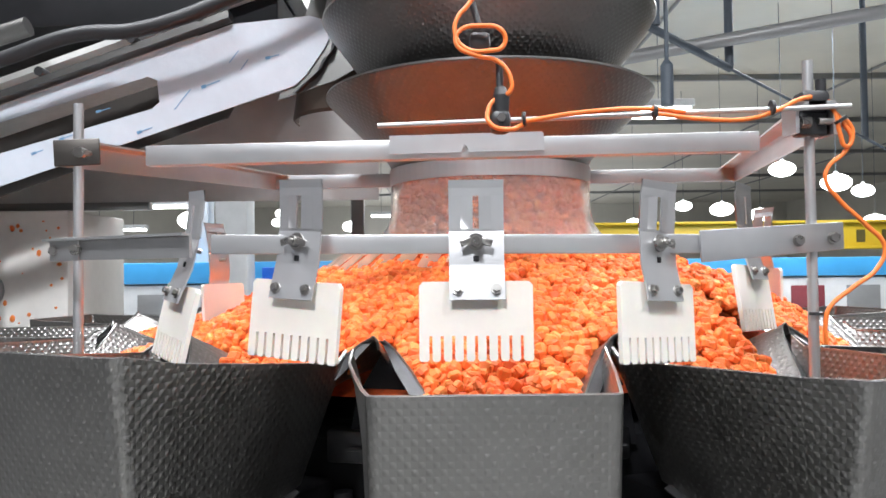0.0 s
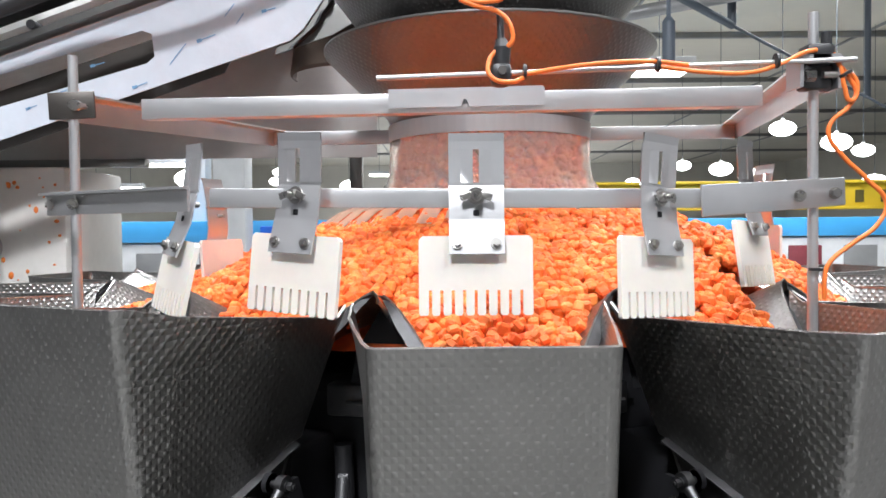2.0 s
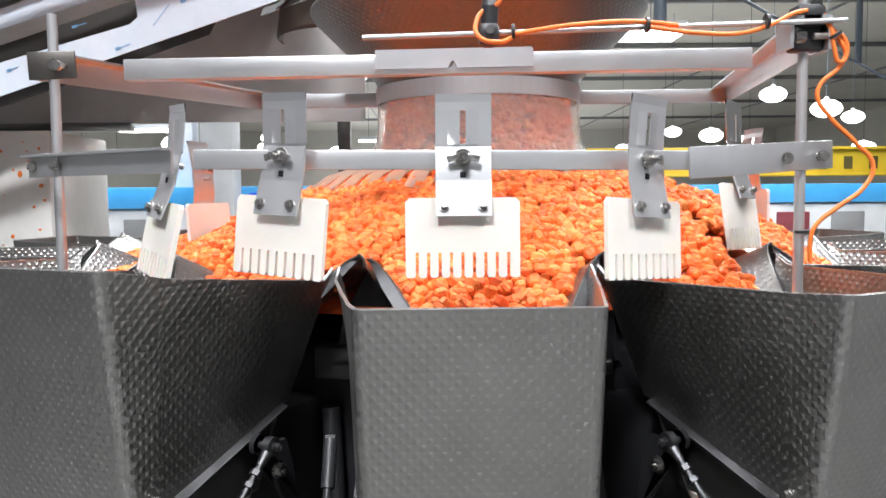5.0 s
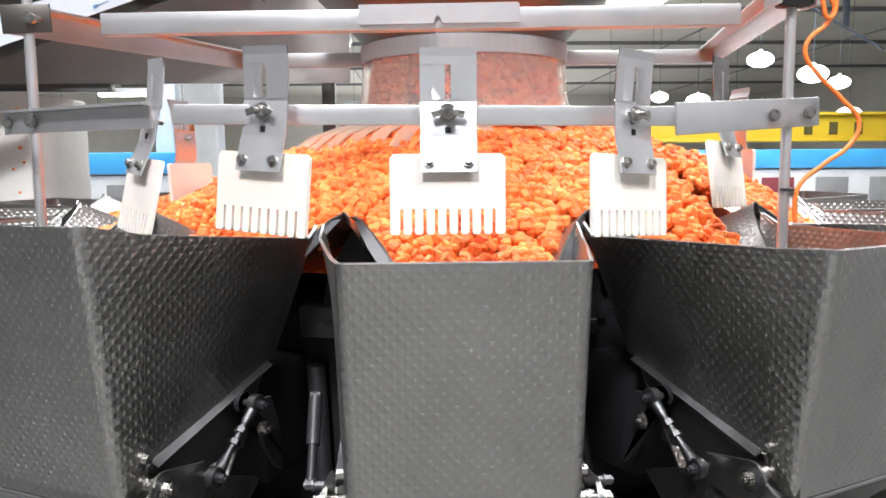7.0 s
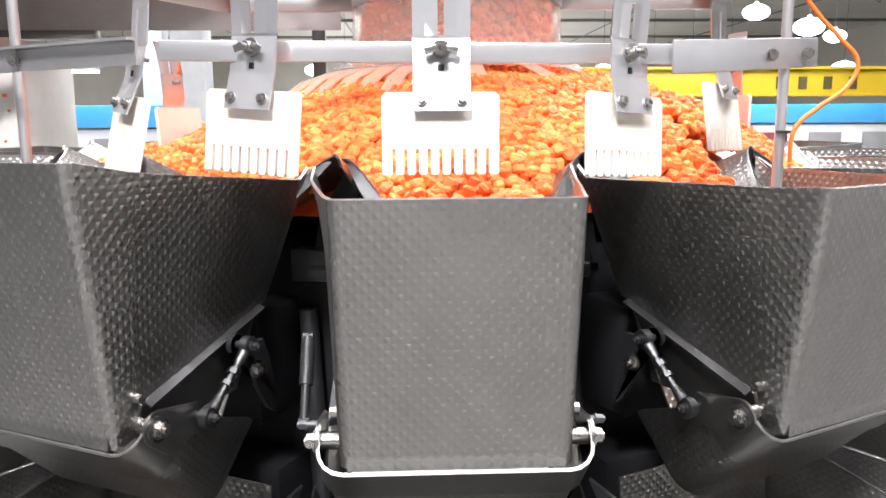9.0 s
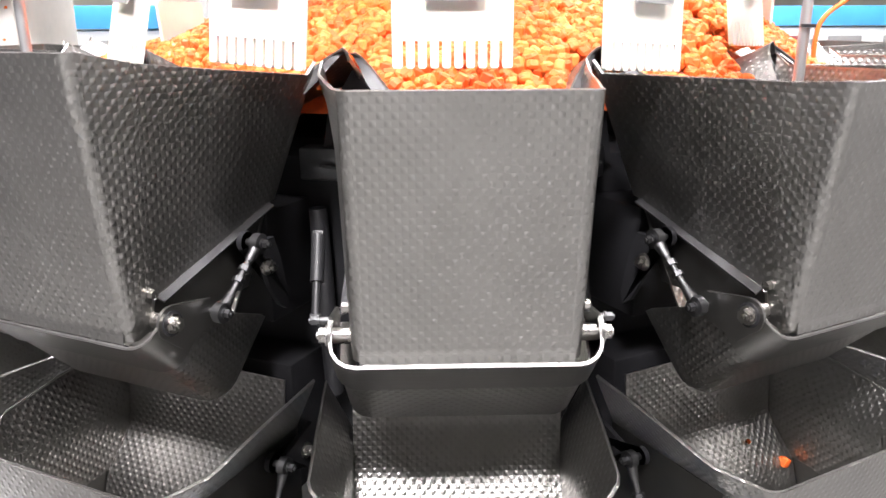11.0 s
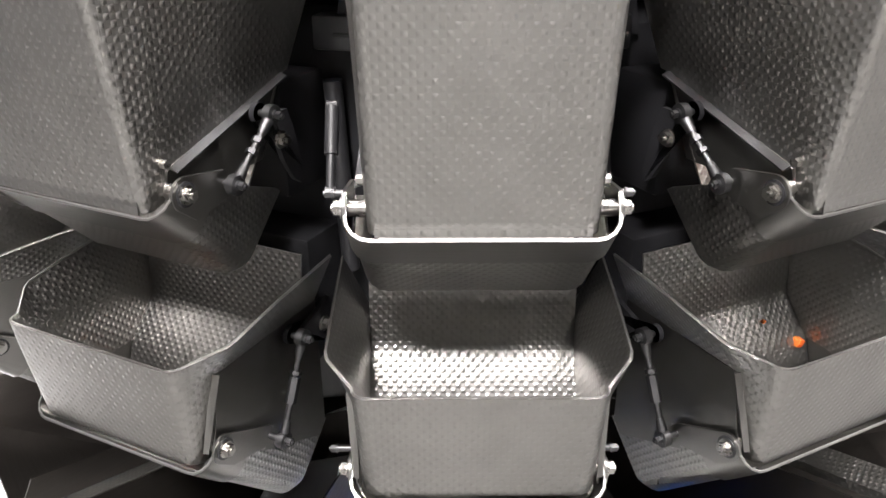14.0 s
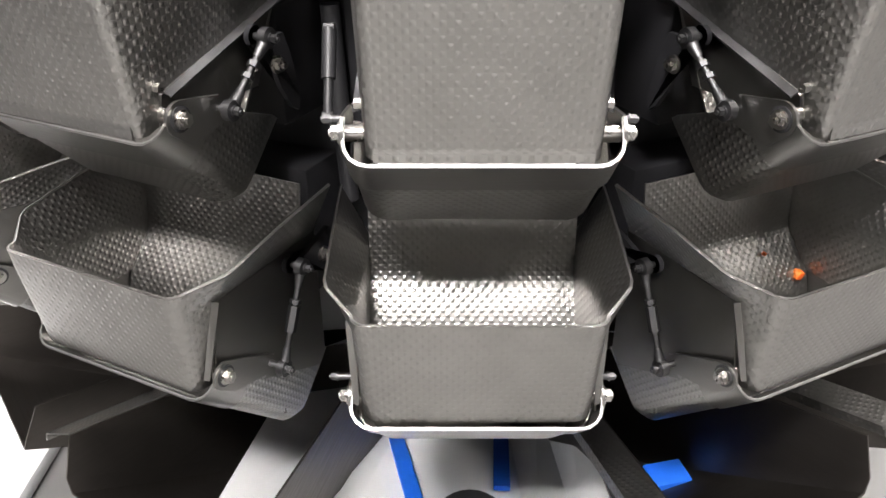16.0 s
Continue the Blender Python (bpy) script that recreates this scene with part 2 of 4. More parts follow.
def gate(g, parent):
    """The swinging bottom of a hopper: a channel with a smooth band at its lip and a dimpled trough; its origin is the pivot."""
    (py, pz), (ry, rz), (ty, tz) = g["P"], g["rim"], g["tip"]
    d = Vector((ty - ry, tz - rz))
    length = d.length
    d.normalize()
    n = Vector((d.y, -d.x))
    if n.y < 0:
        n = -n
    R = 0.022

    def section(s, half, high, lift=0.0):
        # outline across the channel at s metres from the lip
        prof = [(-half, high)] + [(-half + R - R * math.cos(radians(a)), R - R * math.sin(radians(a))) for a in (0, 22, 45, 68, 90)]
        prof += [(-x, h) for x, h in prof[::-1]]
        out = []
        for x, h in prof:
            y, z = ry + d.x * s + n.x * (h + lift) - py, rz + d.y * s + n.y * (h + lift) - pz
            out.append((x, -y, z))
        return out
    b = g["band"]
    bm = bmesh.new()
    loft(bm, [section(0, g["half"], 0.045), section(b, g["half"], 0.062)])
    thicken(bm, -0.0018)
    top = part("gate", bm, SHEET, parent, "swinging gate with a smooth ground steel band")
    bm = bmesh.new()
    h1 = 0.062 * 0.99
    loft(bm, [section(b * 0.85, g["half"] - 0.004, h1, 0.002), section(length * 0.92, g["tiphalf"] + 0.001, 0.105, 0.002),
              section(length, g["tiphalf"] - 0.002, 0.1, 0.01)])
    thicken(bm, -0.002)
    part("trough", bm, DIMPLE, top, "dimpled steel trough")
    bm = bmesh.new()
    lip = section(-0.0006, g["half"] + 0.0004, 0.045)
    loft(bm, [lip, section(0.0016, g["half"] + 0.0004, 0.045)])
    thicken(bm, 0.0013)
    part("lip", bm, EDGE, top, "bright folded edge")
    for s in (-1, 1):
        bm = bmesh.new()
        hx = g["half"]
        # ear round the pivot, reaching back to the link
        ey, ez = g["D"][0] - py, g["D"][1] - pz
        pts = [(-p_[0], p_[1]) for p_ in arc(0, 0, 0.017, -60, 100, 8)]
        pts += [(-(ey) + 0.0, ez + 0.014), (-(ey) + 0.012, ez + 0.002), (-(ey) + 0.004, ez - 0.014), (0.01, -0.03)]
        prism(bm, pts, s * hx, s * (hx + 0.003))
        part("ear", bm, SHEET, top)
        bm = bmesh.new()
        bolt(bm, (s * (hx + 0.0042), 0, 0), s, 0.010, 0.0046, 0.0095)
        cyl(bm, (s * 0.1, 0, 0), (s * hx, 0, 0), 0.008, 14)
        part("pivot_bolt", bm, BOLT, top)
        bm = bmesh.new()
        cyl(bm, (s * (hx + 0.0028), 0, 0), (s * (hx + 0.0042), 0, 0), 0.0125, 20)
        part("gasket", bm, RUBBER, top, "black washer")
        bm = bmesh.new()
        bolt(bm, (s * (g["xlink"] + 0.004), -ey, ez), s, 0.010, 0.003, 0.0055)
        cyl(bm, (s * hx, -ey, ez), (s * (g["xlink"] + 0.004), -ey, ez), 0.004, 10)
        part("link_bolt", bm, DULL, top)
    top.location = (0, -py, pz)
    return top


def link(g, parent, s):
    """A turnbuckle rod from the crank to the gate, built along z from its lower eye."""
    dy, dz = g["C"][0] - g["D"][0], g["C"][1] - g["D"][1]
    L = math.hypot(dy, dz)
    bm = bmesh.new()
    cyl(bm, (-0.0045, 0, 0), (0.0045, 0, 0), 0.0105, 16)
    cyl(bm, (-0.0045, 0, L), (0.0045, 0, L), 0.0105, 16)
    cyl(bm, (0, 0, 0.006), (0, 0, L - 0.006), 0.0036, 10)
    cyl(bm, (0, 0, 0.008), (0, 0, 0.024), 0.0065, 10, 0.0045)
    cyl(bm, (0, 0, L - 0.024), (0, 0, L - 0.008), 0.0045, 10, 0.0065)
    rod = part("link_rod", bm, DULL, parent, "steel turnbuckle link rod")
    bm = bmesh.new()
    if L < 0.1:
        cyl(bm, (0, 0, L * 0.42), (0, 0, L * 0.48), 0.0065, 6)
        cyl(bm, (0, 0, L * 0.58), (0, 0, L * 0.65), 0.0065, 6)
    else:
        cyl(bm, (0, 0, L * 0.36), (0, 0, L * 0.62), 0.0068, 6)
        cyl(bm, (0, 0, L * 0.64), (0, 0, L * 0.68), 0.0068, 6)
    part("lock_nut", bm, DULL, rod)
    rod["side"] = s
    return rod


def crank(g, parent, s):
    """The drive arm, turning about its shaft; the origin is the shaft."""
    (ey, ez), (cy, cz) = g["E"], g["C"]
    v = Vector((-(cy - ey), cz - ez))
    a = math.degrees(math.atan2(v.y, v.x))
    pts = [(0.004, -0.026), (0.020, -0.052), (0.032, -0.060), (0.036, -0.045), (0.026, 0.004), (0.016, 0.030)]
    tip = [(v.x + 0.011 * math.cos(radians(t)), v.y + 0.011 * math.sin(radians(t))) for t in range(int(a) - 90, int(a) + 91, 30)]
    bm = bmesh.new()
    x0 = g["xlink"] - 0.014
    prism(bm, pts + tip[::-1], s * (x0 - 0.006), s * x0)
    arm = part("crank", bm, DARK, parent, "dark drive crank plate")
    bm = bmesh.new()
    bolt(bm, (s * x0, 0, 0), s, 0.012, 0.0045, 0.010)
    part("shaft_bolt", bm, BOLT, arm)
    bm = bmesh.new()
    cyl(bm, (s * x0, v.x, v.y), (s * (g["xlink"] + 0.005), v.x, v.y), 0.004, 10)
    bolt(bm, (s * (g["xlink"] + 0.005), v.x, v.y), s, 0.010, 0.003, 0.0055)
    part("link_bolt", bm, DULL, arm)
    arm.location = (0, -ey, ez)
    return arm


def linkage(g, angle):
    """Poses of gate, rod and crank with the gate swung open by an angle in degrees."""
    P, D, C, E = (Vector(g[k]) for k in "PDCE")
    t = radians(angle)
    r = D - P
    D2 = P + Vector((r.x * math.cos(t) - r.y * math.sin(t), r.x * math.sin(t) + r.y * math.cos(t)))
    a, b = (C - E).length, (C - D).length
    v = D2 - E
    L = min(v.length, (a + b) * 0.9999)
    ca = (a * a + L * L - b * b) / (2 * a * L)
    ca = max(-1, min(1, ca))
    h = math.atan2(v.y, v.x)
    best = None
    for sg in (-1, 1):
        th = h + sg * math.acos(ca)
        C2 = E + a * Vector((math.cos(th), math.sin(th)))
        cross = (C2 - D2).x * (E - D2).y - (C2 - D2).y * (E - D2).x
        cross0 = (C - D).x * (E - D).y - (C - D).y * (E - D).x
        if cross * cross0 > 0 or best is None:
            best = (C2, th)
    C2, th = best
    th0 = math.atan2((C - E).y, (C - E).x)
    turn = math.degrees(th - th0)
    turn = (turn + 180) % 360 - 180
    w = C2 - D2
    lean = math.degrees(math.atan2(w.x, w.y))
    return (pose(0, -P.x, P.y, -angle, 0, 0), pose(0, -D2.x, D2.y, lean, 0, 0), pose(0, -E.x, E.y, -turn, 0, 0))


def feed_hopper(rise=0.0, links=(-1, 1)):
    """Upper bucket of a weigh head with its gate and drive."""
    top = empty("feed_hopper", "dimpled stainless steel feed hopper with its gate closed", "hopper", "feed hoppers round the weigher")
    half = [(0.1452, 0.655, -0.091, 0.1025, 0.688, -0.241), (0.1465, 0.674, -0.104, 0.102, 0.700, -0.243), (0.125, 0.80, -0.102 + rise * 0.4, 0.102, 0.80, -0.272),
            (0.110, 0.880, -0.101 + rise * 0.7, 0.101, 0.882, -0.296), (0.109, 0.886, -0.101 + rise * 0.75, 0.100, 0.887, -0.326)]
    r = 0.009
    for a in (0, 22, 45, 68, 90):
        cx, cy = 0.1 - r, 0.940 - r
        c2x, c2y = 0.098 - r, 0.908 - r
        ca, sa = math.cos(radians(a)), math.sin(radians(a))
        half.append((cx + r * ca, cy + r * sa, -0.098 + rise, c2x + r * ca, c2y + r * sa, -0.331))
    ring = half + [(-h[0], h[1], h[2], -h[3], h[4], h[5]) for h in half[::-1]]
    bm = bmesh.new()
    rows = [[(a[0] + (a[3] - a[0]) * f, -(a[1] + (a[4] - a[1]) * f), a[2] + (a[5] - a[2]) * f) for a in ring] for f in (0, 0.25, 0.5, 0.75, 1)]
    loft(bm, rows)
    thicken(bm, -0.002)
    part("body", bm, DIMPLE, top)
    bm = bmesh.new()
    loft(bm, [[(a[0], -a[1], a[2] + 0.0006) for a in ring], [(a[0], -a[1], a[2] - 0.0016) for a in ring]])
    thicken(bm, 0.0012)
    part("rim", bm, EDGE, top, "bright cut upper edge")
    bm = bmesh.new()   # back wall
    loft(bm, [[(-0.12, -0.675, -0.165), (0.12, -0.675, -0.165)], [(-0.101, -0.702, -0.25), (0.101, -0.702, -0.25)], [(-0.1, -0.80, -0.40), (0.1, -0.80, -0.40)]])
    thicken(bm, 0.002)
    part("back_wall", bm, DIMPLE, top)
    for s in (-1, 1):
        bm = bmesh.new()
        loft(bm, [[(s * 0.1025, -0.700, -0.2435), (s * 0.1025, -0.876, -0.2975)], [(s * 0.112, -0.700, -0.247), (s * 0.112, -0.876, -0.301)]])
        thicken(bm, 0.002)
        part("flange", bm, DULL, top, "folded lower flange")
        bm = bmesh.new()
        prism(bm, [(-0.700, -0.250), (-0.876, -0.300), (-0.884, -0.33), (-0.74, -0.33)], s * 0.097, s * 0.1)
        part("side_plate", bm, SHEET, top)
        bm = bmesh.new()
        bolt(bm, (s * 0.1015, -0.884, -0.290), s, 0.008, 0.003, 0.0045)
        part("corner_screw", bm, BOLT, top)
    bm = bmesh.new()
    loft(bm, [[(-0.091, -0.9105, -0.316), (0.091, -0.9105, -0.316)], [(-0.093, -0.9120, -0.324), (0.093, -0.9120, -0.324)], [(-0.093, -0.9125, -0.332), (0.093, -0.9125, -0.332)]])
    thicken(bm, 0.0015)
    part("front_lip", bm, DIMPLE, top)
    fit_drive(UP, top, links)
    return top


def fit_drive(g, top, links=(-1, 1)):
    gt = gate(g, top)
    gt["role"] = "gate"
    m = linkage(g, 0)
    gt.matrix_basis = m[0]
    for s in links:
        rod, arm = link(g, top, s), crank(g, top, s)
        arm["side"] = s
        rod.matrix_basis = pose(s * g["xlink"], 0, 0) @ m[1]
        arm.matrix_basis = m[2]


def weigh_hopper(links=(-1, 1)):
    """Lower bucket of a weigh head."""
    top = empty("weigh_hopper", "open-topped dimpled stainless steel weigh hopper under its feed hopper", "hopper", "weigh hoppers round the weigher")
    bm = bmesh.new()
    r = 0.016

    def ring(f):
        # f: 0 at the flared top, 1 where the flare starts, 2 at the bottom
        if f == 0:
            side = [(0.152, 0.700, -0.452), (0.151, 0.80, -0.462), (0.150, 0.872, -0.4725), (0.147, 0.882, -0.4755)]
            fx, fy, fz = 0.1205, 0.930, -0.4865
        elif f == 1:
            side = [(0.122, 0.700, -0.517), (0.122, 0.80, -0.516), (0.122, 0.872, -0.513), (0.1215, 0.885, -0.513)]
            fx, fy, fz = 0.1185, 0.928, -0.516
        else:
            side = [(0.120, 0.700, -0.60), (0.120, 0.80, -0.60), (0.119, 0.872, -0.61), (0.118, 0.887, -0.61)]
            fx, fy, fz = 0.115, 0.916, -0.614
        for a in (0, 22, 45, 68, 90):
            ca, sa = math.cos(radians(a)), math.sin(radians(a))
            side.append((fx - r + r * ca, fy - r + r * sa, fz))
        return [(x, -y, z) for x, y, z in side] + [(-x, -y, z) for x, y, z in side[::-1]]
    r0, r1, r2 = ring(0), ring(1), ring(2)

    def mid(a, b, f):
        return [tuple(p + (q - p) * f for p, q in zip(u, v)) for u, v in zip(a, b)]
    loft(bm, [r0, mid(r0, r1, 0.5), r1, mid(r1, r2, 0.5), r2])
    thicken(bm, -0.002)
    part("body", bm, DIMPLE, top)
    bm = bmesh.new()
    loft(bm, [[(x, y, z + 0.0006) for x, y, z in r0], [(x, y, z - 0.0018) for x, y, z in r0]])
    thicken(bm, 0.0012)
    part("rim", bm, EDGE, top, "bright cut upper edge")
    bm = bmesh.new()
    prof = [(-0.715, -0.452), (-0.728, -0.545), (-0.731, -0.556), (-0.738, -0.565), (-0.774, -0.601), (-0.790, -0.65), (-0.797, -0.70), (-0.79, -0.742)]
    loft(bm, [[(x, y, z) for x in (-0.121, -0.06, 0.0, 0.06, 0.121)] for y, z in prof])
    thicken(bm, 0.002)
    part("back_wall", bm, DIMPLE, top)
    for s in (-1, 1):
        bm = bmesh.new()
        loft(bm, [[(s * 0.121, -0.882, -0.515), (s * 0.119, -0.908, -0.600)], [(s * 0.131, -0.880, -0.515), (s * 0.125, -0.906, -0.600)]])
        thicken(bm, 0.002)
        part("flange", bm, SHEET, top, "bright vertical flange")
        bm = bmesh.new()
        prism(bm, [(-0.700, -0.52), (-0.878, -0.517), (-0.90, -0.615), (-0.86, -0.64), (-0.715, -0.715), (-0.70, -0.70)], s * 0.1225, s * 0.1245)
        part("side_plate", bm, SHEET, top)
    fit_drive(LOW, top, links)
    return top


upper, lower = {}, {}
upper[0], lower[0] = feed_hopper(links=()), weigh_hopper(links=())
upper[0].matrix_basis, lower[0].matrix_basis = head(0), head(0)
upper[1] = feed_hopper(0.026)
upper[1].matrix_basis = head(1)
upper[-1] = feed_hopper()
upper[-1].matrix_basis = head(-1)
lower[1] = weigh_hopper()
lower[1].matrix_basis = head(1)
lower[-1] = copy_thing(lower[1], head(-1))
for k in (2, -2, 3, -3, 4, -4, 5, -5, 6, -6, 7):
    upper[k], lower[k] = copy_thing(upper[-1], head(k)), copy_thing(lower[1], head(k))

# ---- the weigher's core, pans, pile and funnel ----
core = empty("weigher_body", "dark round housing of the multihead weigher behind its hoppers", "weigher")
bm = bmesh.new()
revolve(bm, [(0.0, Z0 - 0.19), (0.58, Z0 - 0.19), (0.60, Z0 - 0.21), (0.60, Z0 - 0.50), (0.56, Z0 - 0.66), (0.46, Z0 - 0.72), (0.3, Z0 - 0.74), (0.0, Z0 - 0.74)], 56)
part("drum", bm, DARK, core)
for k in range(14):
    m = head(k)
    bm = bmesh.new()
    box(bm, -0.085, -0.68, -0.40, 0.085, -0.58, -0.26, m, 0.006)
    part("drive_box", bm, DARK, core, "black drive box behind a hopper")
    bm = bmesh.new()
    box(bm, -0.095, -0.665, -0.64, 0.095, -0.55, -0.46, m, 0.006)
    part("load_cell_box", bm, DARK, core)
    m = head(k + 0.5)
    bm = bmesh.new()
    box(bm, -0.05, -0.62, -0.235, 0.05, -0.59, -0.195, m, 0.004)
    for x in (-0.02, 0.016):
        cyl(bm, m @ Vector((x, -0.63, -0.215)), m @ Vector((x + 0.024, -0.63, -0.215)), 0.0025, 8)
    part("bracket", bm, DULL, core, "small grey bracket")
    bm = bmesh.new()
    cyl(bm, m @ Vector((-0.03, -0.615, -0.27)), m @ Vector((-0.02, -0.615, -0.52)), 0.012, 10)
    cyl(bm, m @ Vector((0.02, -0.62, -0.3)), m @ Vector((0.05, -0.615, -0.48)), 0.007, 8)
    part("wiring", bm, RUBBER, core, "black wiring conduit")


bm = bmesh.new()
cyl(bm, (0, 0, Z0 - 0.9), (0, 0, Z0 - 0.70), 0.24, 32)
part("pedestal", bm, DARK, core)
bm = bmesh.new()
cyl(bm, (-0.142, -0.822, Z0 - 0.325), (-0.142, -0.772, Z0 - 0.255), 0.0045, 10)
cyl(bm, (-0.142, -0.80, Z0 - 0.295), (-0.142, -0.772, Z0 - 0.255), 0.007, 10)
for y, z in ((-0.822, -0.325), (-0.772, -0.255)):
    cyl(bm, (-0.147, y, Z0 + z), (-0.137, y, Z0 + z), 0.0055, 10)
part("damper_rod", bm, RUBBER, core, "thin dark damper rod")
for a in (45, 135, 225, 315):
    ca, sa = math.cos(radians(a)), math.sin(radians(a))
    bm = bmesh.new()
    cyl(bm, (0.2 * ca, 0.2 * sa, Z0 - 0.85), (0.40 * ca, 0.40 * sa, 0.0), 0.03, 12)
    part("support_leg", bm, DARK, core, "dark steel support leg")


def feeder_pan():
    """A radial vibrating pan; its sides rise steeply to a ridge that it shares with the next pan."""
    top = empty("feeder_pan", "dimpled steel radial feeder pan heaped with carrot dice", "feeder pan", "feeder pans round the weigher")
    tn = math.tan(radians(STEP / 2))
    rs = (0.42, 0.5, 0.6, 0.718)
    bm = bmesh.new()
    loft(bm, [[(-(r * tn - 0.080), -r, -0.1605) for r in rs], [(r * tn - 0.080, -r, -0.1605) for r in rs]])
    thicken(bm, 0.002)
    part("pan_floor", bm, DIMPLE, top)
    for s in (-1, 1):
        # each side is a wing: its top rises outwards to a hooked tip, its foot reaches out over the hopper
        dz = 0.002 if s > 0 else 0.0

        def across(f):
            # f runs from the foot (0) to the top (1); points from the inner end to the outer end
            pts = []
            for g_ in (0.0, 0.25, 0.5, 0.75, 1.0):
                r = (0.47 + (0.722 - 0.47) * g_) * (1 - f) + (0.495 + (0.634 - 0.495) * g_) * f
                z = -0.160 * (1 - f) + (-0.153 + 0.0695 * g_ + dz) * f
                pts.append((s * (r * tn - 0.082 * (1 - f) ** 0.8 - (0.004 if s > 0 else 0.012)), -r, z))
            return pts
        rows = [across(f) for f in (0.0, 0.2, 0.4, 0.6, 0.8, 0.94, 1.0)]
        hook = rows[-1]
        if s > 0:
            rows += [[(x + 0.004, y, z + 0.002) for x, y, z in hook], [(x + 0.0085, y, z - 0.002) for x, y, z in hook], [(x + 0.010, y, z - 0.011) for x, y, z in hook]]
        bm = bmesh.new()
        loft(bm, rows)
        thicken(bm, 0.0015)
        part("pan_side", bm, DIMPLE, top, "dimpled side wing with a hooked hem")
        bm = bmesh.new()
        ends = [row[-1] for row in rows]
        loft(bm, [[(x, y - 0.0006, z) for x, y, z in ends], [(x, y + 0.002, z + 0.0004) for x, y, z in ends]])
        thicken(bm, 0.0022)
        part("cut_edge", bm, SHEET, top)
        ends = [row[-1] for row in rows[:7]]
        bm = bmesh.new()
        loft(bm, [[(x, y + 0.001, z) for x, y, z in ends], [(x + s * 0.017 * min(1, (-0.07 - z) * 25), y + 0.008, z) for x, y, z in ends]])
        thicken(bm, 0.0012)
        part("end_flange", bm, DULL, top, "narrow folded steel end flange")
    bm = bmesh.new()   # black plate standing in for the shade in the hollow under the ridge
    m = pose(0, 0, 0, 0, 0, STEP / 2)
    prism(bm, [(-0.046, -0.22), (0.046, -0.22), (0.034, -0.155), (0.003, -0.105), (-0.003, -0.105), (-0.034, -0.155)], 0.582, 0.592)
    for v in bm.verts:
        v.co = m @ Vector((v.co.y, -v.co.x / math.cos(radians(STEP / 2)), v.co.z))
    part("ridge_filler", bm, DARK, top, "black plate standing in for the shade under the pan ridge", smooth=False)
    return top


pan = feeder_pan()
PAN_TURN = 1.9
pan.matrix_basis = head(-PAN_TURN / STEP)
for k in range(1, 14):
    copy_thing(pan, head(k - PAN_TURN / STEP))


def turned(name, profile, mat, label, category, thick=0.003, n=72):
    bm = bmesh.new()
    revolve(bm, profile, n)
    thicken(bm, thick)
    return thing(name, bm, mat, label, category, turned_=True)


CX = 0.052   # the feed stands a little off the weigher's axis
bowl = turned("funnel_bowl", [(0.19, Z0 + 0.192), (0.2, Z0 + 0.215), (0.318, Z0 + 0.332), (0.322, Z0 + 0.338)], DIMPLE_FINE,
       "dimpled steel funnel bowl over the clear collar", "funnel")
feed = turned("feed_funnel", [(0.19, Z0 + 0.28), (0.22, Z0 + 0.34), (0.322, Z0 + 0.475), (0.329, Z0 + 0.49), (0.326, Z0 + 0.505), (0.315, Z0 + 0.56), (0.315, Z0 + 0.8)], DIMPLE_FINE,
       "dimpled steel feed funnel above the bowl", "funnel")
for ob, r, z in ((bowl, 0.3215, Z0 + 0.338), (feed, 0.3285, Z0 + 0.490)):
    bm = bmesh.new()
    revolve(bm, [(r - 0.001, z - 0.001), (r + 0.002, z), (r + 0.002, z + 0.0025), (r - 0.001, z + 0.0035)], 72)
    part("rolled_rim", bm, EDGE, ob, "bright rolled rim")
bowl.location.x = feed.location.x = CX
collar = empty("distributor_collar", "clear plastic collar with a steel ring round the carrot stream", "collar")
bm = bmesh.new()
revolve(bm, [(0.199, Z0 + 0.165), (0.200, Z0 + 0.188), (0.2, Z0 + 0.196)], 72)
thicken(bm, 0.004)
part("steel_ring", bm, BRIGHT, collar)
bm = bmesh.new()
revolve(bm, [(0.197, Z0 + 0.172), (0.199, Z0 + 0.11), (0.204, Z0 + 0.088), (0.218, Z0 + 0.068), (0.246, Z0 + 0.048)], 72)
thicken(bm, 0.0025)
part("clear_skirt", bm, CLEAR, collar, "clear acrylic skirt tinted by carrots")
for i in range(44):
    a = i * 360 / 44 + 3
    if 8 < (a + 180) % 360 - 180 < 60 and i % 3:
        continue
    bm = bmesh.new()
    m = pose(0, 0, Z0, 0, 0, a)
    loft(bm, [[m @ Vector((x, -0.235, 0.05)), m @ Vector((x, -0.30, 0.028)), m @ Vector((x, -0.345, -0.004))] for x in (-0.0155, 0.0155)])
    thicken(bm, 0.002)
    part("strip", bm, STRIP, collar, "flexible clear strip")


collar.location.x = CX


def dice_mesh():
    """One chamfered cube as plain vertices and faces."""
    bm = bmesh.new()
    bmesh.ops.create_cube(bm, size=1.0)
    bmesh.ops.bevel(bm, geom=list(bm.edges), offset=0.2, segments=1, affect="EDGES")
    v = np.array([q.co[:] for q in bm.verts])
    bm.verts.index_update()
    f = [[q.index for q in face.verts] for face in bm.faces]
    bm.free()
    return v, f


DICE_V, DICE_F = dice_mesh()


